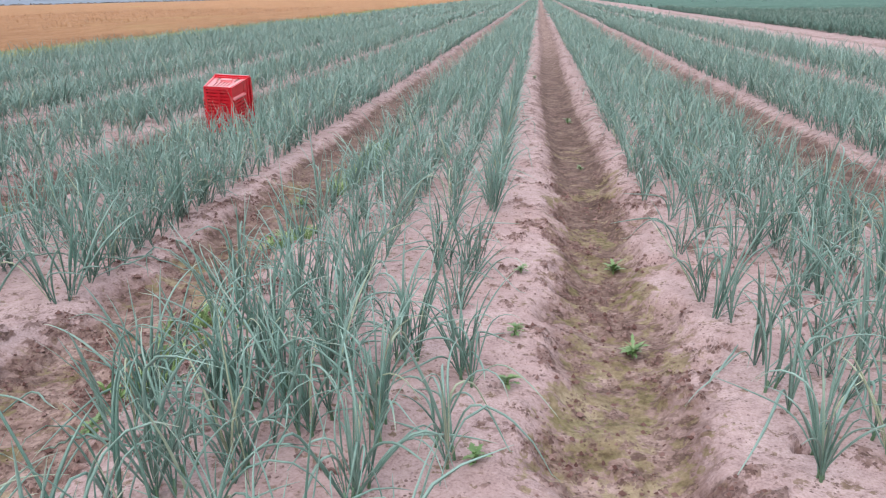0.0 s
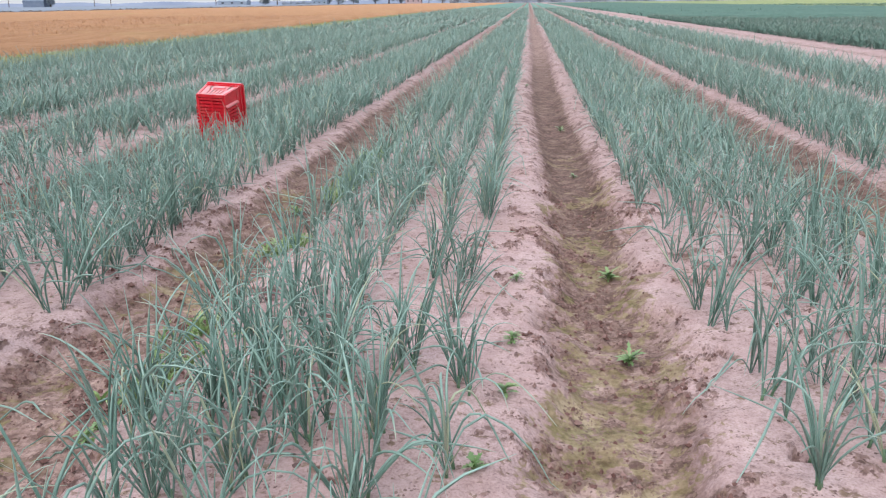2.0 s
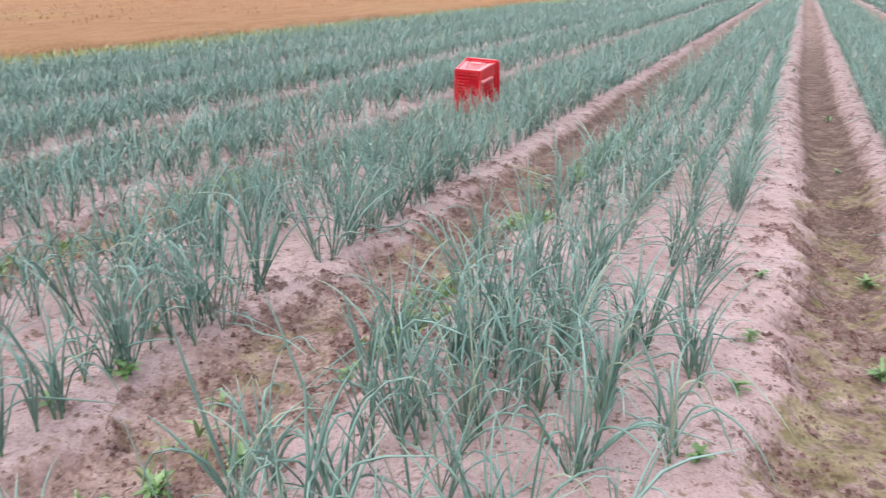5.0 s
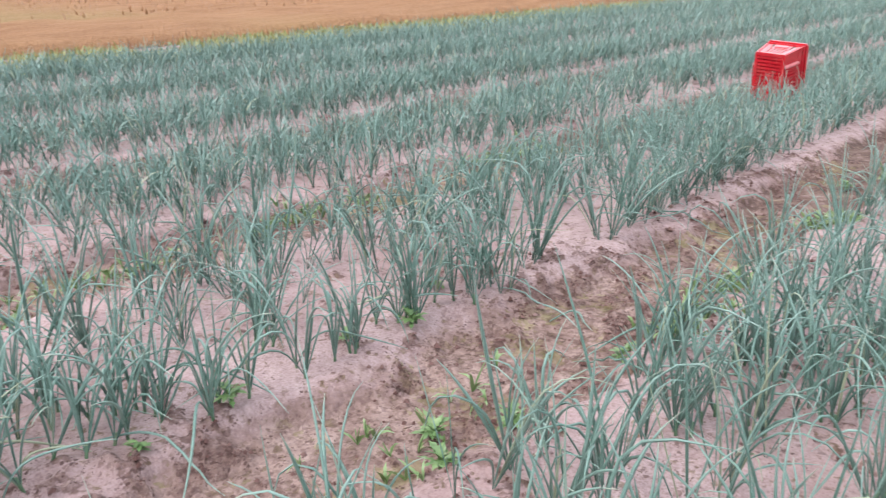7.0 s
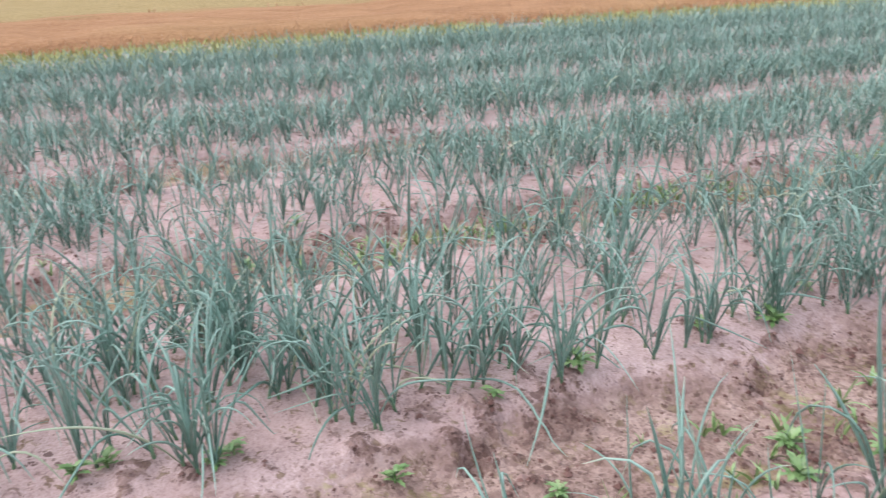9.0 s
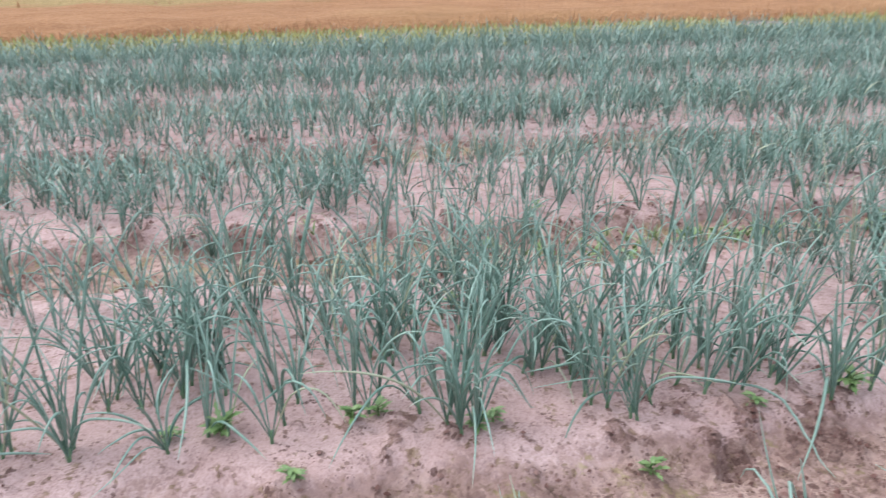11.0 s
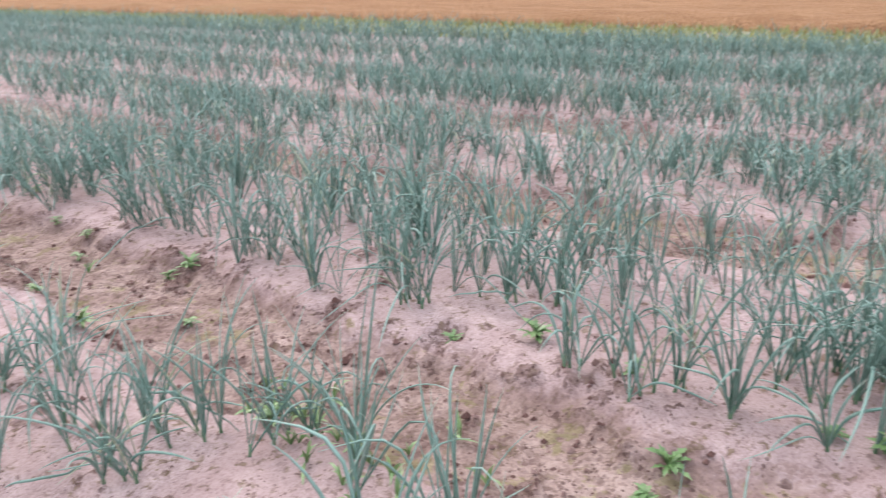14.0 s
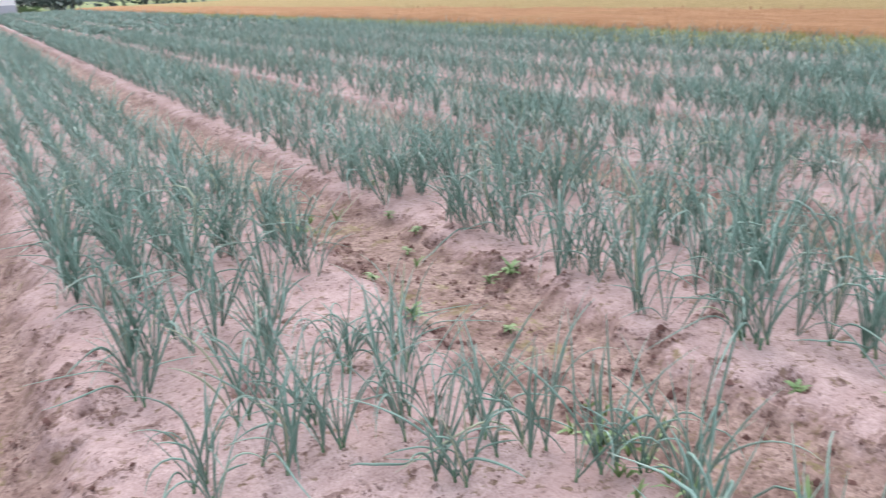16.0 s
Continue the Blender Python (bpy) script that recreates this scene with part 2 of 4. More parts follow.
    cells = ramp(n, l, cells, [(0.12, (0.50, 0.46, 0.44)), (0.34, (0.92, 0.91, 0.90)), (0.85, (1.14, 1.14, 1.14))])
    rough_at = calc(n, l, "ADD", 0.22, calc(n, l, "MULTIPLY", field_value(n, "furrow"), 0.5))
    col = mix(n, l, rough_at, col, mix(n, l, 1.0, col, cells, "MULTIPLY"))
    # the clods field also darkens hollows, painting crack shadow along with dark soil
    loose_or_shaded = calc(n, l, "ADD", field_value(n, "clods"), calc(n, l, "MULTIPLY", ragged, 0.9))
    dark = ramp(n, l, grit, [(0.36, (0.085, 0.046, 0.041)), (0.50, (0.185, 0.114, 0.102)), (0.66, (0.290, 0.200, 0.182))])
    col = mix(n, l, ramp(n, l, loose_or_shaded, [(0.46, (0, 0, 0)), (0.70, (0.7, 0.7, 0.7))]), col, dark)
    gather = calc(n, l, "ADD", calc(n, l, "MULTIPLY", field_value(n, "clods"), 0.22), calc(n, l, "MULTIPLY", field_value(n, "furrow"), 0.045))
    for scale, size, rare, low in ((19, 0.30, 0.60, 0.56), (42, 0.36, 0.45, 0.53), (90, 0.40, 0.40, 0.50)):
        c = n.new("ShaderNodeTexVoronoi")
        c.inputs["Scale"].default_value = scale
        l.new(warp, c.inputs["Vector"])
        q = n.new("ShaderNodeSeparateColor")
        l.new(c.outputs["Color"], q.inputs[0])
        spot = calc(n, l, "MULTIPLY", calc(n, l, "LESS_THAN", c.outputs["Distance"], calc(n, l, "MULTIPLY", q.outputs[1], size * 1.6)), calc(n, l, "GREATER_THAN", q.outputs[0], rare))
        here = ramp(n, l, calc(n, l, "ADD", noise_node(n, l, geo, 2.6 + scale * 0.05, 5, 0.75), gather), [(low, (0, 0, 0)), (low + 0.10, (0.8, 0.8, 0.8))])
        col = mix(n, l, calc(n, l, "MULTIPLY", spot, here), col, ramp(n, l, q.outputs[2], [(0.2, (0.085, 0.046, 0.041)), (0.9, (0.225, 0.150, 0.136))]))
    l.new(col, b.inputs["Base Color"])
    # the muddy bottom of the walked furrow has a faint sheen
    b.inputs["Specular IOR Level"].default_value = 0.25
    l.new(ramp(n, l, field_value(n, "mud"), [(0.35, (0.95, 0.95, 0.95)), (0.8, (0.42, 0.42, 0.42))]), b.inputs["Roughness"])
    relief = calc(n, l, "ADD", calc(n, l, "MULTIPLY", grit, 1.0), calc(n, l, "MULTIPLY", fine, 0.3))
    relief = calc(n, l, "ADD", calc(n, l, "MULTIPLY", mid, 0.8), relief)
    relief = calc(n, l, "SUBTRACT", relief, calc(n, l, "ADD", calc(n, l, "MULTIPLY", gaps[0], 0.35), calc(n, l, "MULTIPLY", gaps[1], 0.2)))
    hold = calc(n, l, "ADD", 0.45, calc(n, l, "ADD", calc(n, l, "MULTIPLY", field_value(n, "furrow"), 0.35), calc(n, l, "MULTIPLY", field_value(n, "clods"), 0.7)))
    bump(n, l, b, calc(n, l, "MULTIPLY", relief, hold), 0.75, 0.014)
    return m


def leaf_material(name, dark, light, var=1.0):
    m, n, l, b = material(name, 0.36, 0.7)
    geo = n.new("ShaderNodeNewGeometry")
    info = n.new("ShaderNodeObjectInfo").outputs["Random"]
    fine = noise_node(n, l, geo.outputs["Position"], 35, 3, 0.6)
    r = calc(n, l, "FRACT", calc(n, l, "ADD", geo.outputs["Random Per Island"], info))
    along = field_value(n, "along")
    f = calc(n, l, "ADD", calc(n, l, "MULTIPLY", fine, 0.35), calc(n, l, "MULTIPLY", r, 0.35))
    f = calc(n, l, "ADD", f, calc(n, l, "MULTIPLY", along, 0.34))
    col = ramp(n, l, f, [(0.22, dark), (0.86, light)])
    old = ramp(n, l, r, [(0.955, (0, 0, 0)), (0.975, (1, 1, 1))])
    col = mix(n, l, calc(n, l, "MULTIPLY", old, 0.6 * var), col, (0.42, 0.40, 0.24))
    # leaf tips dry out pale, the foot of a leaf is a darker, yellower green
    tip = ramp(n, l, along, [(0.86, (0, 0, 0)), (0.97, (0.75, 0.75, 0.75))])
    some = ramp(n, l, calc(n, l, "FRACT", calc(n, l, "MULTIPLY", r, 7.31)), [(0.55, (0.15, 0.15, 0.15)), (0.6, (1, 1, 1))])
    col = mix(n, l, mix(n, l, 1.0, tip, some, "MULTIPLY"), col, (0.44, 0.46, 0.37))
    l.new(col, b.inputs["Base Color"])
    bump(n, l, b, noise_node(n, l, geo.outputs["Position"], 220, 2, 0.6), 0.15, 0.002)
    return m


SOIL = soil_material()
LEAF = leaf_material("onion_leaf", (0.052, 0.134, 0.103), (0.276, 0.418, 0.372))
NECK = leaf_material("onion_neck", (0.08, 0.17, 0.09), (0.17, 0.28, 0.17), 0.3)
WEED = leaf_material("weed_leaf", (0.115, 0.215, 0.070), (0.275, 0.395, 0.165), 0.3)
GRASS = leaf_material("grass", (0.26, 0.28, 0.085), (0.55, 0.51, 0.19), 0.5)
WHEAT = leaf_material("wheat", (0.37, 0.19, 0.098), (0.56, 0.33, 0.185), 0.2)
OTHER = leaf_material("other_crop", (0.050, 0.122, 0.097), (0.105, 0.205, 0.168), 0.2)


# ---- the ground: one sheet to the horizon ----
def spaced(stops):
    """Coordinates from (start, step) stops to the last stop."""
    out = []
    for (a, st), (b, _) in zip(stops, stops[1:]):
        out.extend(np.arange(a, b - 1e-6, st))
    return np.array(out + [stops[-1][0]])


GX = spaced([(-900, 60), (-120, 8), (-24, 1.2), (-13.8, 0.14), (-6.0, 0.05), (-4.1, 0.028), (-2.5, 0.016), (-1.3, 0.026), (-0.62, 0.015), (0.5, 0.026), (1.1, 0.06), (2.6, 0.12), (8.4, 0.8), (24, 8), (120, 60), (900, 1)])
GY = spaced([(-900, 60), (-120, 6), (-30, 1.0), (-12, 0.16), (-6.5, 0.05), (-4.2, 0.022), (-0.9, 0.018), (4.2, 0.024), (5.6, 0.06), (10, 0.2), (22, 0.5), (60, 4), (140, 40), (900, 1)])
XX, YY = np.meshgrid(GX, GY, indexing="ij")
V = np.stack([XX, YY, height(XX, YY)], -1).reshape(-1, 3)
nx, ny = len(GX), len(GY)
I = (np.arange(nx - 1)[:, None] * ny + np.arange(ny - 1)[None, :]).ravel()
RUTS = np.exp(-((XX - 7.25) / 0.2) ** 2) + 0.7 * np.exp(-((XX - 6.2) / 0.16) ** 2)
FIELD = smooth(EDGE_L + 0.6, EDGE_L + 1.5, XX) * (1 - smooth(EDGE_R - 0.4, EDGE_R, XX))
MUD = np.clip(1 - furrow_distance(XX, YY) / 0.10, 0, 1) * (np.abs(XX) < 0.7) * smooth(1.0, 1.6, YY) * (1 - smooth(2.2, 3.4, YY)) * smooth(0.3, 0.6, vnoise(XX * 4, YY * 4, 53))
# hollows join the clods field: their shadow is painted in with dark soil
tagged(new("ground", mesh_from("ground", V, np.stack([I, I + ny, I + ny + 1, I + 1], 1), SOIL, furrow=furrow(XX, YY) * FIELD, moss=mossy(XX, YY) * FIELD,
                               damp=damp(XX, YY) * FIELD + 0.45 * RUTS, clods=np.maximum(crumbly(XX, YY), 0.9 * hollow(XX, YY)) * FIELD, mud=MUD)),
       "pinkish sandy field soil in raised beds with mossy furrows", "ground", kind="structure")


# ---- onion plants ----
def leaf_path(rng, length, tilt, az, segs):
    """Points of a leaf's middle line: it rises from the stalk and stays straight, arches, hooks over near its end, or falls to the ground."""
    v = np.linspace(0, 1, segs + 1)
    kind = rng.choice(4, p=[0.31, 0.35, 0.27, 0.07])
    if kind == 0:
        ang = tilt + rng.uniform(-0.1, 0.45) * v ** 2
    elif kind == 1:
        ang = tilt + rng.uniform(0.5, 1.5) * v ** rng.uniform(1.5, 2.6)
    elif kind == 2:
        at = rng.uniform(0.30, 0.60)
        ang = tilt + 0.15 * v + rng.uniform(1.2, 2.7) * smooth(at, at + rng.uniform(0.32, 0.60), v)
    else:
        at = rng.uniform(0.1, 0.35)
        ang = tilt + 0.25 + rng.uniform(0.9, 1.35) * smooth(at, at + 0.35, v) + 0.25 * v
    ang = np.minimum(ang * smooth(-0.15, 0.12, v), 2.75)
    sway = rng.uniform(-0.6, 0.6) * v ** 2 + 0.12 * np.sin(v * rng.uniform(2, 6))
    st = length / segs
    am, sm = (ang[1:] + ang[:-1]) / 2, az + (sway[1:] + sway[:-1]) / 2
    px = np.concatenate([[0], np.cumsum(np.sin(am) * np.cos(sm) * st)])
    py = np.concatenate([[0], np.cumsum(np.sin(am) * np.sin(sm) * st)])
    z = np.concatenate([[0], np.cumsum(np.cos(am) * st)])
    return np.stack([px + 0.008 * length * math.cos(az), py + 0.008 * length * math.sin(az), np.maximum(z, 0.008)], 1)


def tube(path, radius, sides, flat=0.8):
    """A tapered tube round a path, or with sides = 1 a ribbon along it: vertices, quads and how far along each vertex lies."""
    k = len(path)
    t = np.gradient(path, axis=0)
    t /= np.linalg.norm(t, axis=1)[:, None] + 1e-9
    ref = np.array([0.31, 0.95, 0.07]) if sides > 1 else np.array([math.cos(path[-1, 0] * 90), math.sin(path[-1, 0] * 90), 0.1])
    u = ref - t * (t @ ref)[:, None]
    u /= np.linalg.norm(u, axis=1)[:, None] + 1e-9
    w = np.cross(t, u)
    s = np.linspace(0, 1, k)
    rad = radius * np.interp(s, [0, 0.18, 0.4, 0.7, 0.92, 1], [0.45, 0.78, 1.05, 0.88, 0.42, 0.12])
    a = np.arange(k - 1)[:, None]
    if sides == 1:
        v = path[:, None] + rad[:, None, None] * np.stack([u, -u], 1)
        return v.reshape(-1, 3), np.concatenate([2 * a, 2 * a + 1, 2 * a + 3, 2 * a + 2], 1), np.repeat(s, 2)
    ph = np.arange(sides) / sides * 2 * math.pi
    v = path[:, None] + rad[:, None, None] * (np.cos(ph)[None, :, None] * u[:, None] + flat * np.sin(ph)[None, :, None] * w[:, None])
    a = a * sides
    j = np.arange(sides)
    q = np.stack([a + j, a + (j + 1) % sides, a + sides + (j + 1) % sides, a + sides + j], -1).reshape(-1, 4)
    return v.reshape(-1, 3), q, np.repeat(s, sides)


def plant_leaves(rng, size, segs):
    """Four to seven leaves in two ranks, the outer ones leaning more."""
    n = rng.randint(4, 8)
    az0 = rng.uniform(0, 2 * math.pi)
    out = []
    for k in range(n):
        az = az0 + (k % 2) * math.pi + rng.normal(0, 0.55)
        length = size * rng.uniform(0.62, 1.12)
        if rng.rand() < 0.14:
            length *= 1.25
        tilt = 0.04 + 0.40 * (1 - k / n) * rng.uniform(0.3, 1.1)
        out.append((leaf_path(rng, length, tilt, az, segs), rng.uniform(0.6, 1.3)))
    return out


LEAF_R = 0.0039


def plant_template(seed):
    rng = np.random.RandomState(seed)
    bm = bmesh.new()
    bmesh.ops.create_cone(bm, cap_ends=True, segments=8, radius1=0.0060, radius2=0.0040, depth=0.06, matrix=Matrix.Translation((0, 0, 0.010)))
    me = bpy.data.meshes.new("onion_plant")
    bm.to_mesh(me)
    bm.free()
    me.materials.append(NECK)
    for p in me.polygons:
        p.use_smooth = True
    ob = new("onion_plant", me)
    for path, rad in plant_leaves(rng, rng.uniform(0.33, 0.47), 14):
        v, q, along = tube(path + np.array([0, 0, 0.005]), LEAF_R * rad, 6)
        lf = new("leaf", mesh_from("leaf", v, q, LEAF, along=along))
        lf.parent = ob
    return tagged(ob, "blue-green onion plant with hollow arching leaves in sandy soil", "onion plant", "onion plants in the near beds")


ROW_OFF = (-0.45, -0.22, 0.0, 0.22, 0.45)
BED_SHIFT = {-1: -0.08, -2: 0.01, -3: 0.09, -4: 0.13, -5: 0.15, 0: -0.04}


def gap_density(x, y):
    """How thickly the plants stand; patches of the beds are thin."""
    d = 0.30 + 0.95 * vnoise(x * 1.1 + 50, y * 0.6 + 50, 21)
    d *= np.where(x < -5, 0.8, 0.5) + np.where(x < -5, 0.5, 1.0) * vnoise(x * 4 + 20, y * 2.5 + 20, 33)
    thin = (x < -3.7) & (x > -4.8) & (y > -0.3) & (y < 1.2) | (x < -2.1) & (x > -2.5) & (y > 1.5) & (y < 2.15) | (x < -2.1) & (x > -2.45) & (y > 2.5) & (y < 3.3)
    d = np.where(thin, d * 0.35, d)
    near = 1 - smooth(2.6, 4.4, np.hypot(x + 0.4, y))
    far = smooth(4, 14, np.hypot(x + 0.4, y))
    far = far + 0.35 * smooth(2.5, 6, y) * (x < -2) + 0.7 * smooth(2.5, 6, y) * (x > 1.6)
    far = far + 0.55 * smooth(-5.2, -7.0, x)
    far = far + 0.8 * (x < -2.45) * (x > -3.4) * (y > -6.0) * (y < 0.4)
    left = 0.12 * (x < -1.7) * (x > -3.4) + 0.4 * (x > -1.65) * (x < -0.75) * (y > 0.5) * (y < 3) + 0.45 * (x > 0.56) * (x < 1.5) * (y > 1.2) * (y < 6)
    behind = 0.22 * (x > -1.7) * (x < 0) * (y < -3.6)
    return np.clip(d + 0.35 * far + left + behind, 0.12, 1) * (1 - 0.45 * near * (x > -0.72) * (x < 0.56)) * (1 - 0.5 * (y < -1) * (y > -3.4) * (x > -1.7)) * (1 - 0.4 * (x > -0.85) * (x < -0.1) * (y > 0) * (1 - smooth(3.5, 6.5, y))) * (1 - 0.25 * (x > 0.3) * (x < 1.6) * (y > 0) * (y < 5))


def crop_sites(rng, x0, x1, y0, y1, step):
    """Places of plants along the rows of all beds inside a rectangle."""
    sites = []
    for b in range(int(math.floor(x0 / S)) - 1, int(math.ceil(x1 / S)) + 1):
        for o in ROW_OFF:
            x = (b + 0.5) * S + BED_SHIFT.get(b, 0.15 if b < -5 else 0) + o
            if not (x0 <= x < x1):
                continue
            y = np.arange(y0, y1, step)
            y = y + rng.uniform(-0.6, 0.6, len(y)) * step
            xs = x + rng.normal(0, 0.02, len(y))
            keep = rng.rand(len(y)) < gap_density(xs, y)
            y = y + 0.35 * step * np.sin(y * 23 + 5 * x)   # drawn together into clumps
            twin = keep & (rng.rand(len(y)) < 0.65)
            sites.append(np.stack([xs[keep], y[keep]], 1))
            sites.append(np.stack([xs[twin] + rng.normal(0, 0.022, twin.sum()), y[twin] + rng.normal(0, 0.03, twin.sum())], 1))
    return np.concatenate(sites) if sites else np.zeros((0, 2))


def joined_crop(name, sites, rng, variants, segs, sides, radius, size, mat, label, leaves=9, spread=1.0):
    """Many plants in one mesh, from a few shapes turned and scaled."""
    shapes = []
    for _ in range(variants):
        vs, qs, al, o = [], [], [], 0
        for path, rad in plant_leaves(rng, 1.0, segs)[:leaves]:
            v, q, a = tube(path * np.array([spread, spread, 1]), rad * radius / size, sides)
            vs.append(v), qs.append(q + o), al.append(a)
            o += len(v)
        shapes.append((np.concatenate(vs), np.concatenate(qs), np.concatenate(al)))
    pick = rng.randint(0, variants, len(sites))
    VV, QQ, AA, off = [], [], [], 0
    zs = height(sites[:, 0], sites[:, 1])
    for k, (v, q, al) in enumerate(shapes):
        m = np.nonzero(pick == k)[0]
        if not len(m):
            continue
        a = rng.uniform(0, 2 * math.pi, len(m))
        s = size * rng.uniform(0.72, 1.12, len(m))
        c, sn = np.cos(a) * s, np.sin(a) * s
        lean = rng.normal(0, 0.16, (2, len(m))) * s
        X = c[:, None] * v[:, 0] - sn[:, None] * v[:, 1] + sites[m, 0][:, None] + lean[0][:, None] * v[:, 2]
        Y = sn[:, None] * v[:, 0] + c[:, None] * v[:, 1] + sites[m, 1][:, None] + lean[1][:, None] * v[:, 2]
        Z = s[:, None] * v[:, 2] + zs[m][:, None]
        VV.append(np.stack([X, Y, Z], -1).reshape(-1, 3))
        QQ.append((q[None] + (np.arange(len(m)) * len(v))[:, None, None] + off).reshape(-1, 4))
        AA.append(np.tile(al, len(m)))
        off += len(m) * len(v)
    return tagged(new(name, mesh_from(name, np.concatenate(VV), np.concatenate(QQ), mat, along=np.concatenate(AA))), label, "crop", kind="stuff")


# main clumps of plants in each bed beside the camera, as x and y
CLUMPS_RIGHT = [(0.45, 1.84), (0.68, 2.04), (0.48, 2.08), (0.68, 2.30), (0.47, 2.38), (0.65, 2.49), (0.49, 2.52), (0.66, 2.62), (0.82, 2.82), (0.45, 2.90),
    (0.73, 3.03), (0.43, 3.10), (0.64, 3.58), (0.85, 3.59), (0.75, 3.67), (0.42, 3.68), (0.59, 3.83), (0.58, 4.17), (0.46, 4.33), (0.41, 4.70),
    (0.36, 5.06), (0.42, 5.97), (0.42, 7.10), (0.39, 8.30)]
CLUMPS_NEAR = [(-0.59, -6.39), (-0.61, -5.86), (-0.57, -5.32), (-0.76, -4.82), (-0.90, -4.21), (-0.60, -4.01), (-0.97, -4.00), (-1.40, -3.84), (-1.13, -3.52), (-0.95, -3.49),
    (-0.62, -3.40), (-0.81, -3.36), (-0.99, -3.18), (-0.59, -3.16), (-1.18, -2.97), (-1.33, -2.92), (-0.84, -2.79), (-0.99, -2.60), (-0.61, -2.57), (-1.19, -2.52),
    (-1.33, -2.42), (-0.83, -2.42), (-1.17, -2.26), (-1.37, -2.19), (-1.49, -2.08), (-1.58, -1.92), (-0.70, 1.67), (-1.16, 1.67), (-1.04, 1.71), (-0.50, 1.87),
    (-1.39, 1.95), (-0.89, 1.96), (-0.72, 2.01), (-1.12, 2.06), (-1.21, 2.10), (-1.06, 2.26), (-0.89, 2.30), (-0.50, 2.33), (-1.17, 2.42), (-0.70, 2.46),
    (-1.09, 2.81), (-0.58, 2.90), (-0.56, 3.34), (-0.70, 3.36), (-0.70, 4.04), (-0.52, 4.48), (-0.44, 5.83), (-0.55, 7.07)]
CLUMPS_NEXT = [(-2.29, -5.51), (-2.33, -4.82), (-2.26, -4.10), (-2.33, -3.92), (-2.37, -3.67), (-2.29, -3.24), (-2.37, -3.06), (-2.74, -2.75), (-2.28, -2.65), (-2.49, -2.65),
    (-2.35, -2.30), (-2.52, -2.20), (-2.63, -1.91), (-2.25, -1.56), (-2.28, -1.24), (-2.47, -1.09), (-2.61, -1.01), (-2.52, -0.87), (-2.29, -0.75), (-2.62, -0.48),
    (-2.35, -0.39), (-2.70, -0.37), (-2.92, -0.24), (-2.24, -0.21), (-2.73, -0.06), (-2.58, -0.04), (-2.48, 0.05), (-2.38, 0.17), (-2.25, 0.23), (-2.60, 0.45),
    (-2.47, 0.49), (-2.30, 0.59), (-2.44, 0.73), (-2.24, 0.84), (-2.51, 1.22), (-2.23, 1.36), (-2.25, 1.62), (-2.31, 1.88), (-2.21, 1.95), (-2.46, 2.19),
    (-2.24, 2.39), (-2.84, 2.47), (-2.20, 2.87), (-2.23, 3.29), (-2.23, 3.63), (-2.24, 4.11), (-2.26, 4.41), (-2.20, 5.36)]
CLUMPS_THIRD = [(-4.12, -3.67), (-3.89, -3.67), (-4.28, -3.48), (-4.21, -3.17), (-3.83, -2.42), (-3.89, -2.14), (-4.08, -2.11), (-3.89, -1.78), (-4.16, -1.68), (-3.85, -1.58),
    (-3.97, -1.48), (-3.86, -1.25), (-3.81, -1.00), (-3.83, -0.90), (-3.84, -0.76), (-4.10, -0.49), (-3.91, -0.36), (-4.06, -0.24), (-3.91, -0.12), (-3.84, 0.02),
    (-4.14, 0.24), (-3.79, 0.29), (-4.13, 0.29), (-4.19, 0.45), (-4.12, 0.56), (-3.89, 0.63), (-4.54, 0.85), (-3.91, 0.93), (-4.48, 1.15), (-3.95, 1.21),
    (-3.85, 1.26), (-3.84, 1.32), (-4.55, 1.35), (-3.89, 1.51), (-3.91, 1.82), (-3.81, 1.92), (-4.04, 2.01), (-4.30, 2.04), (-3.83, 2.12), (-4.12, 2.35),
    (-3.90, 2.63), (-3.92, 2.82), (-3.82, 3.20)]

rng = np.random.RandomState(4)
LX0, LX1 = -10.4, EDGE_R - 0.2
NEAR = crop_sites(rng, -3.5, LX1, -7.0, 10.0, 0.092)
SIDE = crop_sites(rng, LX0, -3.5, -7.0, 10.0, 0.049)
# no scattered plants on the stretches where the clumps stand
nx_, ny_ = NEAR[:, 0], NEAR[:, 1]
taken = (nx_ > -2.56) & (nx_ < -2.0) & (ny_ > -4.6) & (ny_ < 3.2)
taken |= (nx_ > -1.7) & (nx_ < 0) & (ny_ > -4.0) & (ny_ < -1.9)
taken |= (nx_ > -0.86) & (nx_ < 0) & (ny_ > 1.5) & (ny_ < 5.0)
taken |= (nx_ > -1.7) & (nx_ < -0.8) & (ny_ > 1.5) & (ny_ < 2.7) & (rng.rand(len(nx_)) < 0.55)
taken |= (nx_ < -2.5) & (rng.rand(len(nx_)) < 0.2)
taken |= (nx_ > -1.7) & (nx_ < 0) & (rng.rand(len(nx_)) < 0.2)
taken |= (nx_ > 0) & (nx_ < 0.74) & (ny_ > 0) & (ny_ < 5.5)
NEAR = NEAR[~taken]
MIDDLE = np.concatenate([crop_sites(rng, -3.5, LX1, 4.6, 10.0, 0.06), crop_sites(rng, 1.8, LX1, -1.0, 4.6, 0.06), crop_sites(rng, -3.5, 0, -7.0, -5.5, 0.09)])
SIDE = SIDE[~((SIDE[:, 0] > -4.1) & (np.abs(SIDE[:, 1] - 0.2) < 2.6))]


def spread_clumps(feet, wide, few, many):
    """Single plants, few to many in each clump, gathered round the clump's foot."""
    return np.array([(x + rng.normal(0, wide * 0.4), y + rng.normal(0, wide)) for x, y in feet for _ in range(rng.randint(few, many + 1))])


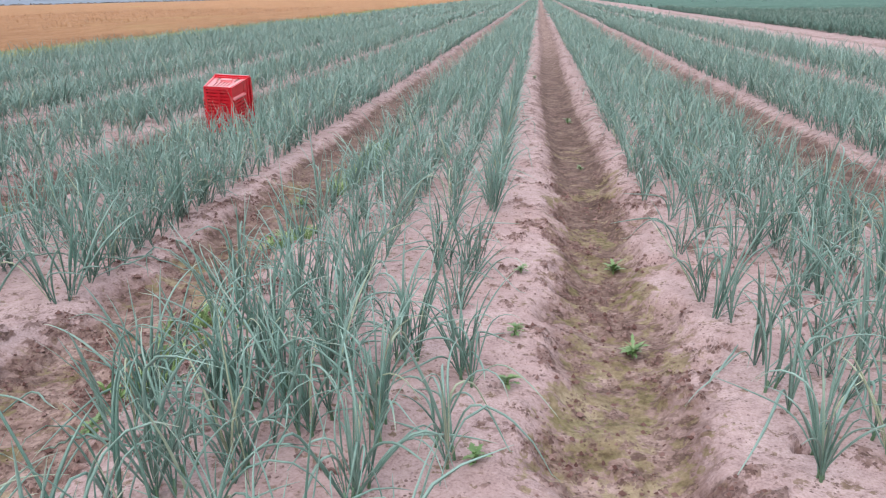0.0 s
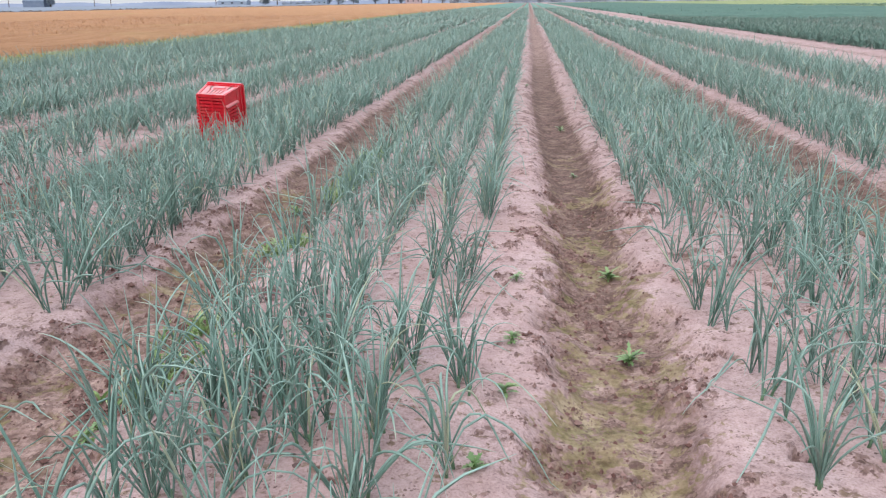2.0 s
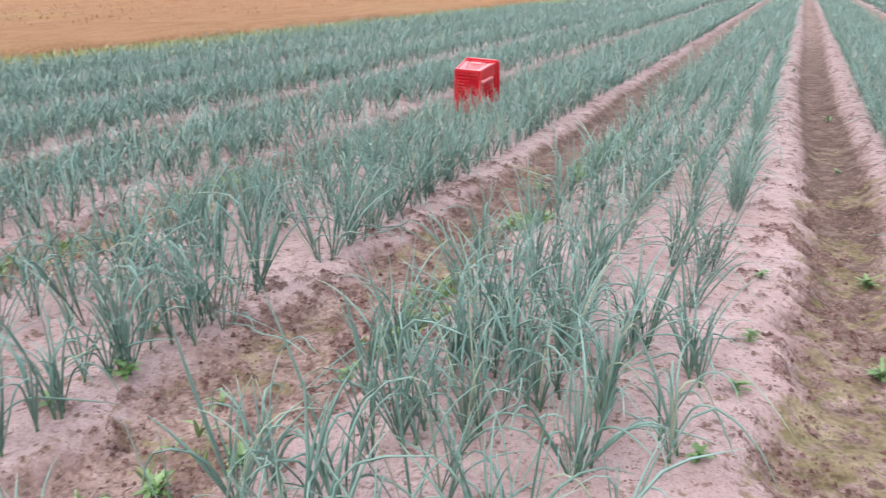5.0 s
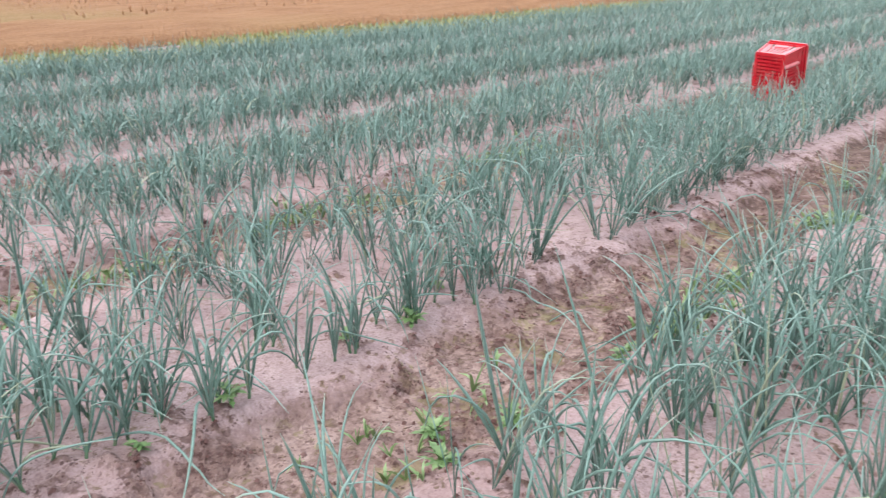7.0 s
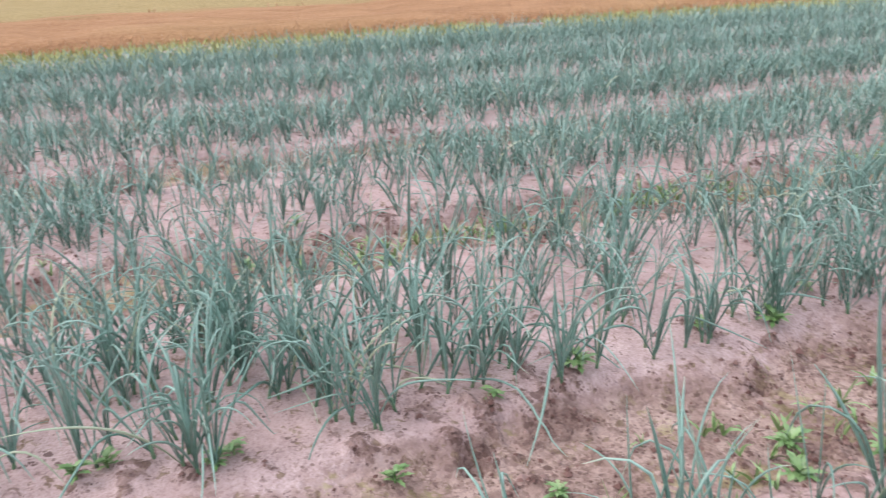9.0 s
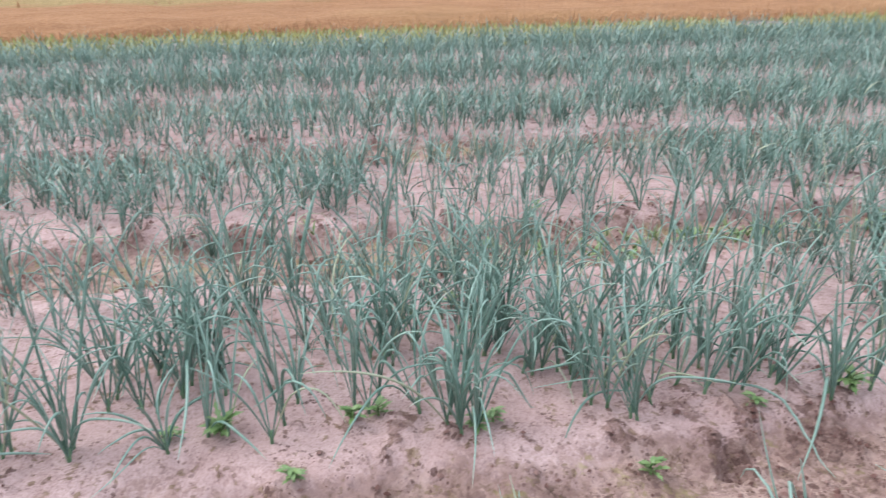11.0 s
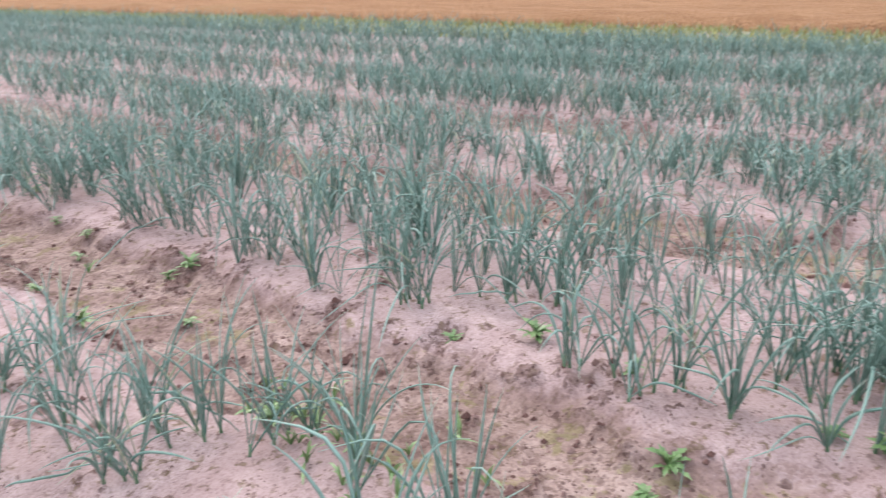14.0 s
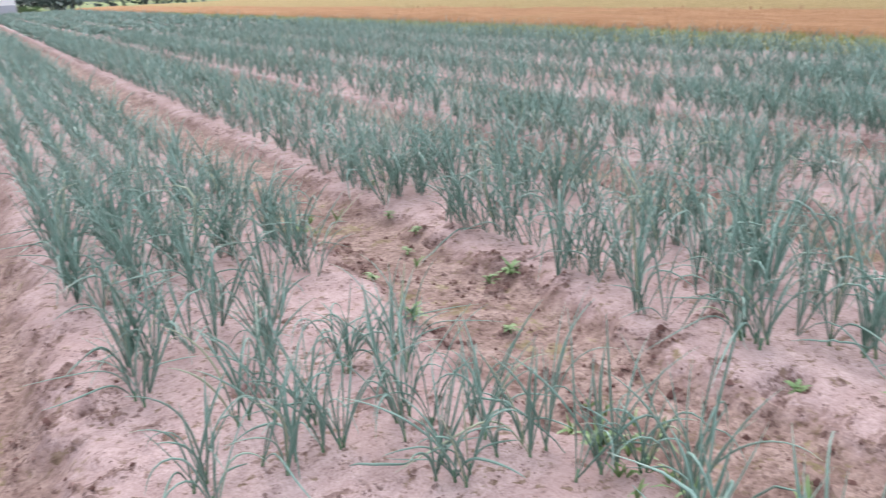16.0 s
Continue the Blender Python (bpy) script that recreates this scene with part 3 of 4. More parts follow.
STOOD = np.concatenate([spread_clumps(CLUMPS_NEXT, 0.085, 5, 7),
                        spread_clumps([c for c in CLUMPS_NEAR if c[1] < 0], 0.075, 4, 5),
                        spread_clumps([c for c in CLUMPS_NEAR if c[1] > 0], 0.055, 3, 6),
                        spread_clumps(CLUMPS_RIGHT, 0.045, 2, 3)])
THIRD = spread_clumps(CLUMPS_THIRD, 0.08, 2, 4)
order = np.argsort(np.hypot(STOOD[:, 0] + 0.45, STOOD[:, 1] + 0.3))
hero = [tuple(STOOD[i]) for i in order[:300]]
NEAR = np.concatenate([NEAR, STOOD[order[300:]]])
KINDS = 24
templates = [plant_template(100 + k) for k in range(KINDS)]
for i, (x, y) in enumerate(hero):
    m = pose(x, y, float(height(x, y)), rng.normal(0, 7), rng.normal(0, 7), rng.uniform(0, 360)) @ Matrix.Diagonal((*[0.85 if i >= KINDS and x > -1.7 and y < -1.5 else 1.0] * 3, 1))
    if i < KINDS:
        templates[i].matrix_basis = m
    else:
        copy_thing(templates[rng.randint(KINDS)], m)
CROP = "rows of blue-green onion leaves growing on raised sandy beds"
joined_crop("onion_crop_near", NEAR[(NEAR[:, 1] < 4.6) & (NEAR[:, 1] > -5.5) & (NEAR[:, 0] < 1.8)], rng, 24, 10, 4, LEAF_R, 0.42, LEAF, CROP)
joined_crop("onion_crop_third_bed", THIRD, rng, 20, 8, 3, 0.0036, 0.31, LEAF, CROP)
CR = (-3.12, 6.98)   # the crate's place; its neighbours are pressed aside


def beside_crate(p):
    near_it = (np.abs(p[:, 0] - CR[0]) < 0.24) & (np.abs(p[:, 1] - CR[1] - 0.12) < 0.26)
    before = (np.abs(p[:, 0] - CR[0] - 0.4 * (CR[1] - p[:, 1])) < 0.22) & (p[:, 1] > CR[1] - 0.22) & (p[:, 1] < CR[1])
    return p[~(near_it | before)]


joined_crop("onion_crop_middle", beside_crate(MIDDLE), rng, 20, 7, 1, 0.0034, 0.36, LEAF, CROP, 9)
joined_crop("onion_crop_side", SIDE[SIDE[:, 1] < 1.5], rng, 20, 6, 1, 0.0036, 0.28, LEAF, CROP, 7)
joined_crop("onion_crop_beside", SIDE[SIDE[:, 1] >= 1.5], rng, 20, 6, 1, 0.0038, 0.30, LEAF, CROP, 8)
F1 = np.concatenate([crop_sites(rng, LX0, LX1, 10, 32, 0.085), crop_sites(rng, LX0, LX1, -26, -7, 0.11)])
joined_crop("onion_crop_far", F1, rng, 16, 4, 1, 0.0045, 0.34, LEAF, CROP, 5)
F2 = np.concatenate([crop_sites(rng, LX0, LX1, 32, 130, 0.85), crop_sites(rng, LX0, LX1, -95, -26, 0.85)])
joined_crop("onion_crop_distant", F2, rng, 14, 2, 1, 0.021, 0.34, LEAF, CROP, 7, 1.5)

# ---- the green field beyond the bare track ----
def scattered(rng, x0, x1, y0, y1, n):
    return np.stack([rng.uniform(x0, x1, n), rng.uniform(y0, y1, n)], 1)


G = scattered(rng, 8.0, 30, 12, 60, 15000)
G = np.concatenate([G, scattered(rng, 8.0, 11.5, 9, 60, 14000)])
joined_crop("neighbour_crop_near", G, rng, 12, 2, 1, 0.009, 0.30, OTHER, "dense even blue-green crop beyond a bare sandy track", 6, 1.2)
G = scattered(rng, 8.0, 95, 60, 170, 5000)
joined_crop("neighbour_crop_far", G, rng, 10, 2, 1, 0.045, 0.36, OTHER, "dense even blue-green crop beyond a bare sandy track", 5, 1.5)
G = scattered(rng, 8.0, 30, -30, 12, 3500)
joined_crop("neighbour_crop_side", G, rng, 10, 2, 1, 0.02, 0.42, OTHER, "dense even blue-green crop beyond a bare sandy track", 6, 1.2)


# ---- grass strip and ripe wheat field ----
def canopy(name, x_edge, x_far, y0, y1, top, mat, label, category):
    gx = np.concatenate([[x_edge, x_edge - 0.05, x_edge - 0.25], np.arange(x_edge - 0.6, x_edge - 8, -0.3), np.arange(x_edge - 8, x_edge - 40, -1.5), np.geomspace(56, abs(x_far), 10) * -1])
    gy = np.concatenate([np.arange(y0, -30, 4.0), np.arange(-30, 45, 0.35), np.arange(45, y1, 4.0)])
    X, Y = np.meshgrid(gx, gy, indexing="ij")
    X = X + np.where(np.arange(len(gx))[:, None] < 3, 0.25 * (vnoise(X * 0 + 3, Y * 0.9 + 200, 31) - 0.5), 0)
    rise = np.interp(np.arange(len(gx)), [0, 1, 2, 3], [0, 0.45, 0.85, 1])[:, None]
    Z = rise * (top + 0.10 * (vnoise(X * 1.3 + 500, Y * 1.3 + 500, 32) - 0.5) + 0.05 * (vnoise(X * 4 + 500, Y * 4 + 500, 33) - 0.5))
    n = len(gy)
    i = (np.arange(len(gx) - 1)[:, None] * n + np.arange(n - 1)[None, :]).ravel()
    me = mesh_from(name, np.stack([X, Y, Z], -1).reshape(-1, 3), np.stack([i, i + 1, i + n + 1, i + n], 1), mat)
    return tagged(new(name, me), label, category, kind="stuff")


def field_material():
    m, n, l, b = material("wheat_field", 0.9, 0.1)
    geo = n.new("ShaderNodeNewGeometry").outputs["Position"]
    streak = noise_node(n, l, geo, 2.0, 5, 0.7, (1.0, 0.25, 1.0))
    fine = noise_node(n, l, geo, 14, 4, 0.75)
    big = noise_node(n, l, geo, 0.09, 3, 0.6)
    col = ramp(n, l, calc(n, l, "ADD", calc(n, l, "MULTIPLY", streak, 0.5), calc(n, l, "MULTIPLY", fine, 0.5)), [(0.3, (0.30, 0.150, 0.080)), (0.5, (0.455, 0.250, 0.138)), (0.7, (0.575, 0.345, 0.200))])
    col = mix(n, l, ramp(n, l, big, [(0.55, (0, 0, 0)), (0.75, (0.6, 0.6, 0.6))]), col, (0.47, 0.34, 0.16))
    # a paler strip of olive stubble beyond the first stretch
    sep = n.new("ShaderNodeSeparateXYZ")
    l.new(geo, sep.inputs[0])
    edge = calc(n, l, "ADD", sep.outputs[0], calc(n, l, "MULTIPLY", calc(n, l, "SUBTRACT", streak, 0.5), 3.0))
    strip = mix(n, l, 1.0, ramp(n, l, calc(n, l, "MULTIPLY_ADD", edge, -0.1, -1.2), [(0.47, (0, 0, 0)), (0.56, (0.7, 0.7, 0.7))]),
                ramp(n, l, calc(n, l, "MULTIPLY_ADD", sep.outputs[1], 0.05, 0.2), [(0.35, (1, 1, 1)), (0.7, (0, 0, 0))]), "MULTIPLY")
    col = mix(n, l, strip, col, ramp(n, l, fine, [(0.35, (0.30, 0.27, 0.115)), (0.65, (0.52, 0.42, 0.22))]))
    l.new(col, b.inputs["Base Color"])
    bump(n, l, b, fine, 0.9, 0.15)
    return m


canopy("wheat_field", -12.5, -88, -112, 640, 0.20, field_material(), "ripe orange-brown wheat field beside the onion beds", "wheat field")


def blades(name, sites, rng, h, w, lean, mat, label, category, z=0.0):
    """Upright narrow blades, each one triangle pair."""
    n = len(sites)
    hh, a, b = h * rng.uniform(0.5, 1.1, n), rng.uniform(0, 2 * math.pi, n), rng.uniform(0, 2 * math.pi, n)
    d = np.stack([np.cos(a), np.sin(a), np.zeros(n)], 1) * w
    tip = np.stack([np.cos(b) * lean * hh, np.sin(b) * lean * hh, hh], 1) * rng.uniform(0.6, 1.2, n)[:, None]
    base = np.concatenate([sites, np.full((n, 1), z)], 1)
    v = np.stack([base - d, base + d, base + d * 0.6 + tip * 0.6, base + tip], 1).reshape(-1, 3)
    q = np.arange(n * 4).reshape(-1, 4)
    return tagged(new(name, mesh_from(name, v, q, mat)), label, category, kind="stuff")


W1 = scattered(rng, -17.0, -12.3, -32, 45, 28000)
blades("wheat_ears_edge", W1, rng, 0.22, 0.011, 0.25, WHEAT, "ripe tan wheat stalks along the field edge", "wheat")
W2 = scattered(rng, -34.0, -17.0, -45, 70, 16000)
W2 = W2[(W2[:, 0] > -17.6) | (W2[:, 1] > 7)]
blades("wheat_ears", W2, rng, 0.16, 0.03, 0.4, WHEAT, "ripe tan wheat ears over the field", "wheat", 0.14)
G1 = scattered(rng, -12.7, -10.35, -60, 90, 80000)
G1 = G1[vnoise(G1[:, 0] * 1.2 + 80, G1[:, 1] * 0.5 + 80, 35) > 0.12]
blades("grass_strip", G1, rng, 0.12, 0.018, 0.6, GRASS, "yellow-green grass verge between onions and wheat", "grass")


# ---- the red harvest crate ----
def plastic(name="red_plastic", sky_sheen=0.0):
    m, n, l, b = material(name, 0.2 + 0.2 * sky_sheen, 0.6)
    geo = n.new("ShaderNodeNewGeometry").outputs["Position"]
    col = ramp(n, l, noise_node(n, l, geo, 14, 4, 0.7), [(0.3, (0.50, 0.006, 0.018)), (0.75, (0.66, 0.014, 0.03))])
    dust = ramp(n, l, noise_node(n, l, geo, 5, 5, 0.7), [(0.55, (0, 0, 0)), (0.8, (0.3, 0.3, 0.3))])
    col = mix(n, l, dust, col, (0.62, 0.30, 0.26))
    # a paler pink paints the sky's sheen into the colour
    l.new(mix(n, l, sky_sheen, col, (0.80, 0.34, 0.36)), b.inputs["Base Color"])
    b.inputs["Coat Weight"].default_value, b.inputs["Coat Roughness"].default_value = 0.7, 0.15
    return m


def bar(bm, a, b, u, v):
    """A straight bar from a to b with half-thickness vectors u and v."""
    a, b, u, v = Vector(a), Vector(b), Vector(u), Vector(v)
    p = [bm.verts.new(c + s * u + t * v) for c in (a, b) for s, t in ((-1, -1), (1, -1), (1, 1), (-1, 1))]
    for f in ((0, 3, 2, 1), (4, 5, 6, 7), (0, 1, 5, 4), (1, 2, 6, 5), (2, 3, 7, 6), (3, 0, 4, 7)):
        bm.faces.new([p[i] for i in f])


def harvest_crate(m):
    # the second plastic has sky sheen painted in, for ends, grips and ledges
    red, pale = plastic(), plastic("sheen_red_plastic", 0.5)
    top = new("harvest_crate")
    D, W0, W1, L0, L1 = 0.30, 0.126, 0.165, 0.200, 0.232   # depth; half width and half length at the bottom and at the mouth

    def at(sx, sz, s):
        return Vector((sx * (W0 + (W1 - W0) * s), D * s, sz * (L0 + (L1 - L0) * s)))

    for sx in (-1, 1):
        for sz in (-1, 1):
            bm = bmesh.new()
            bar(bm, at(sx, sz, 0), at(sx, sz, 1), (0.011, 0, 0), (0, 0, 0.011))
            part("corner_post", bm, red, top)
    for s, t in ((0.99, 0.013), (0.86, 0.007)):   # bands round the mouth
        bm = bmesh.new()
        for sx, sz, ex, ez in ((-1, -1, 1, -1), (1, -1, 1, 1), (1, 1, -1, 1), (-1, 1, -1, -1)):
            bar(bm, at(sx * 1.03, sz * 1.03, s), at(ex * 1.03, ez * 1.03, s), (0, 0.014, 0), (0.008 * (sz != ez) + 0.0, 0, t * (sz == ez)) if sz == ez else (t, 0, 0))
        part("rim_band", bm, red, top)
    bm = bmesh.new()   # frame of the bottom
    for sz in (-1, 1):
        bar(bm, at(-1, sz, 0), at(1, sz, 0), (0, 0.008, 0), (0, 0, 0.014))
    for sx in (-1, 1):
        bar(bm, at(sx, -1, 0), at(sx, 1, 0), (0.012, 0, 0), (0, 0.008, 0))
    bar(bm, (0, 0.006, -L0), (0, 0.006, L0), (0.007, 0, 0), (0, 0.005, 0))
    bottom = part("bottom", bm, red, top)
    for name, a, b, u in (("inner_bottom", (0, 0.034, -L0), (0, 0.034, L0), (W0 - 0.004, 0, 0)),):
        bm = bmesh.new()
        bar(bm, a, b, u, (0, 0.002, 0))
        part(name, bm, red, bottom)
    n = 13
    for k in range(1, n):
        z = -L0 + 2 * L0 * k / n
        bm = bmesh.new()
        bar(bm, (-W0, 0, z), (W0, 0, z), (0, 0.004, 0), (0, 0, 0.0095))
        part("slat", bm, red, bottom)
    for sx in (-1, 1):   # long sides
        bm = bmesh.new()
        bar(bm, at(sx, -1, 0.45), at(sx, 1, 0.45), (0.004, 0, 0), (0, 0.012, 0))
        bar(bm, at(sx, -1, 0.8), at(sx, 1, 0.8), (0.003, 0, 0), (0, 0.055, 0))
        side = part("side_panel", bm, red, top)
        bm = bmesh.new()
        q = [at(sx, -1, 0.03), at(sx, -1, 0.97), at(sx, 1, 0.97), at(sx, 1, 0.03)]
        q = [bm.verts.new(p + Vector((o * sx, 0, 0))) for o in (-0.014, -0.011) for p in q]
        for f in ((0, 1, 2, 3), (7, 6, 5, 4), (0, 4, 5, 1), (1, 5, 6, 2), (2, 6, 7, 3), (3, 7, 4, 0)):
            bm.faces.new([q[i] for i in f])
        bmesh.ops.recalc_face_normals(bm, faces=bm.faces)
        part("inner_side", bm, red, side)
        bm = bmesh.new()
        q = [at(sx, 0.5, 0.0), at(sx, 0.5, 0.97), at(sx, 1, 0.97), at(sx, 1, 0.0)]
        q = [bm.verts.new(p + Vector((o * sx, 0, 0))) for o in (0.003, 0.007) for p in q]
        for f in ((0, 1, 2, 3), (7, 6, 5, 4), (0, 4, 5, 1), (1, 5, 6, 2), (2, 6, 7, 3), (3, 7, 4, 0)):
            bm.faces.new([q[i] for i in f])
        bmesh.ops.recalc_face_normals(bm, faces=bm.faces)
        part("plain_panel", bm, red, side)
        for k in range(1, n):
            f = -1 + 2 * k / n
            bm = bmesh.new()
            if f > 0.5:
                bm.free()
                continue
            out = Vector((sx * 0.026, 0, 0))
            bar(bm, at(sx, f, 0) + out, at(sx, f, 0.62) + out * 0.8, (0.003, 0, 0), (0, 0, 0.0112))
            part("slat", bm, red, side)
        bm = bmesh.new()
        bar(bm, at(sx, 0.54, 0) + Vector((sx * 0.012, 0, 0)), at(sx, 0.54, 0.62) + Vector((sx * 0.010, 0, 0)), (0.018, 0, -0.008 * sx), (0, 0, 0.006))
        part("ledge", bm, pale, side, "sloping ledge with sky sheen painted into its red")
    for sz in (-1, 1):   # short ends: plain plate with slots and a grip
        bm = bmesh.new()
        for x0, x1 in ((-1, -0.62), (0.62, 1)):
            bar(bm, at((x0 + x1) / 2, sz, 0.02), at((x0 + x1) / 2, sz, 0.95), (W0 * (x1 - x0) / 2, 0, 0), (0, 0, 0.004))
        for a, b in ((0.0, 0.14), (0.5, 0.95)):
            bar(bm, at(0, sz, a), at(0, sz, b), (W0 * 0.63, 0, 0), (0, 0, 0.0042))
        end = part("end_panel", bm, pale, top, "paler red end panel with sky sheen painted in")
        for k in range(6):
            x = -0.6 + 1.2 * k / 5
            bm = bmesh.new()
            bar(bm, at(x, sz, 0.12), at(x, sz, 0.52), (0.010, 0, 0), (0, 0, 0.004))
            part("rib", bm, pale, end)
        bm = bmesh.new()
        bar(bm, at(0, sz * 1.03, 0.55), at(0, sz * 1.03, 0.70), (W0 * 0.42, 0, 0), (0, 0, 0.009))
        part("grip", bm, pale, end, "pale red grip with sky sheen painted in")
    top.matrix_basis = m
    return tagged(top, "bright red slatted plastic harvest crate standing on end among onions", "crate")


harvest_crate(pose(CR[0], CR[1], 0.22, 7.6, 2.5, -6))


# ---- long leaves that have fallen over ----
def fallen_leaf(x0, y0, x1, y1, lift, seed):
    r = np.random.RandomState(seed)
    u = np.linspace(0, 1, 17)
    side = 0.06 * np.sin(u * math.pi * r.uniform(0.8, 1.4)) * r.choice([-1, 1])
    dx, dy = x1 - x0, y1 - y0
    ln = math.hypot(dx, dy)
    px, py = dx * u - dy / ln * side, dy * u + dx / ln * side
    pz = height(x0 + px, y0 + py) - float(height(x0, y0)) + lift * np.sin(math.pi * np.minimum(u * 1.02, 1)) ** 0.8 + 0.006
    v, q, along = tube(np.stack([px, py, pz], 1), 0.0042, 6)
    ob = new("fallen_leaf", mesh_from("fallen_leaf", v, q, LEAF, along=along))
    ob.location = (x0, y0, float(height(x0, y0)))
    return tagged(ob, "long blue-green onion leaf fallen over onto the sand", "onion leaf", "fallen onion leaves")


for k, (x0, y0, x1, y1, lift) in enumerate((
        (-2.35, 0.48, -2.00, 0.73, 0.03), (-2.16, 0.05, -2.29, 0.33, 0.03), (-2.30, -0.92, -2.24, -1.12, 0.02), (-2.74, 0.04, -2.47, -0.38, 0.10),
        (-0.50, 1.72, -0.22, 1.93, 0.14), (-1.18, 1.74, -1.72, 1.83, 0.10), (-2.16, 3.60, -2.19, 3.07, 0.03), (0.45, 2.69, 0.18, 2.33, 0.04),
        (0.44, 3.86, 0.20, 4.26, 0.05), (-1.95, 2.09, -1.80, 2.16, 0.01), (-0.97, -2.94, -0.83, -3.42, 0.10), (-1.45, -2.18, -1.35, -2.48, 0.12),
        (-2.34, -3.93, -1.92, -3.80, 0.03), (-1.10, -2.32, -0.98, -2.44, 0.04), (-0.84, -2.44, -0.74, -2.70, 0.08), (-2.58, -2.05, -2.42, -2.26, 0.05),
        (-2.26, 3.19, -1.90, 3.57, 0.03), (-2.20, 2.09, -1.81, 2.10, 0.02))):
    fallen_leaf(x0, y0, x1, y1, lift, 500 + k)


# ---- weeds ----
def weed_template(seed, size, flat):
    r = np.random.RandomState(seed)
    size = 0.8 * size
    bm = bmesh.new()
    bmesh.ops.create_cone(bm, cap_ends=True, segments=6, radius1=0.004, radius2=0.002, depth=0.05 * size / 0.07, matrix=Matrix.Translation((0, 0, 0.018)))
    me = bpy.data.meshes.new("weed")
    bm.to_mesh(me)
    bm.free()
    me.materials.append(WEED)
    ob = new("weed", me)
    for k in range(r.randint(14, 22)):
        az, el = k * 2.4 + r.uniform(-0.3, 0.3), r.uniform(0.2, 1.05) * flat
        ln, wd = size * r.uniform(0.40, 0.95), size * r.uniform(0.11, 0.19)
        m = Matrix.Rotation(az, 4, "Z") @ Matrix.Translation((0.004, 0, 0.01 + 0.03 * r.rand())) @ Matrix.Rotation(-el, 4, "Y")
        b2 = bmesh.new()
        rows = []
        for j in range(8):
            u = j / 7
            w = wd * math.sin(math.pi * min(0.12 + 0.88 * u, 1)) ** 0.7 * (1.15 if j % 2 else 0.5)
            z = -0.35 * ln * u * u
            rows.append([b2.verts.new(m @ Vector((ln * u, s * w, z + abs(s) * w * 0.35))) for s in (-1, 0, 1)])
        for p, q in zip(rows, rows[1:]):
            for j in (0, 1):
                b2.faces.new((p[j], p[j + 1], q[j + 1], q[j]))
        part("leaf", b2, WEED, ob, shade=True)
    return tagged(ob, "small bright green weed rosette in the bare sandy soil", "weed", "weeds along the furrows")


WEEDS_AHEAD = [
    (-1.52, 2.48), (-1.57, 1.95), (-1.71, 4.66), (-1.55, 5.21), (-0.42, 1.84), (0.11, 3.72), (0.10, 2.78), (-0.34, 2.72),
    (0.07, 6.12), (-0.31, 12.06), (1.80, 11.78), (-1.59, 2.05), (-2.23, 0.89), (-2.21, 0.60), (-2.27, 1.37), (-3.64, 1.94),
    (-1.75, 1.24), (-2.37, 1.93), (-1.48, 5.10), (-2.26, -0.12), (-2.05, 0.24), (-1.84, 0.59), (-2.22, 1.63), (-3.68, 0.16),
    (-3.62, 1.29), (-1.60, 1.42), (-3.45, 0.71), (-1.62, 1.14)]
WEEDS_BEHIND = [
    (-2.10, -0.64), (-2.31, -0.96), (-2.31, -0.83), (-2.29, -0.49), (-2.33, -0.42), (-2.23, -0.17), (-3.98, 0.45), (-2.96, -0.12),
    (-2.23, -2.09), (-2.34, -1.84), (-2.32, -1.50), (-2.02, -1.25), (-1.88, -1.18), (-1.89, -1.25), (-2.10, -4.19), (-2.13, -4.55),
    (-2.07, -3.47), (-2.15, -3.43), (-1.64, -3.72), (-1.56, -3.20), (-1.86, -3.01), (-1.54, -2.15), (-2.31, -5.12), (-3.32, -4.53),
    (-1.98, -4.05), (0.05, 8.40), (-0.33, 3.40), (-0.35, 2.30)]
wt = [weed_template(300 + k, (0.07, 0.055, 0.09, 0.06)[k], (1.0, 0.8, 1.1, 0.6)[k]) for k in range(4)]
for i, (x, y) in enumerate(WEEDS_AHEAD + WEEDS_BEHIND):
    m = pose(x, y, float(height(x, y)) - 0.003, 0, 0, rng.uniform(0, 360))
    if i < 4:
        wt[i].matrix_basis = m
    else:
        copy_thing(wt[rng.randint(4)], m)
P = np.concatenate([np.stack([rng.normal(x, w, n), rng.uniform(y0, y1, n)], 1) for x, w, y0, y1, n in
                    ((-1.55, 0.06, 3.8, 6.8, 900), (-1.55, 0.07, 1.7, 3.0, 150), (-3.70, 0.09, -1.0, 4.5, 350), (-1.66, 0.12, -5.0, 1.7, 200))])
P = P[vnoise(P[:, 0] * 2 + 30, P[:, 1] * 1.6 + 30, 41) > 0.46]
joined_crop("weed_carpet", P, rng, 12, 4, 1, 0.0050, 0.065, WEED, "low bright green weeds along the furrow edge", 9, 1.6)


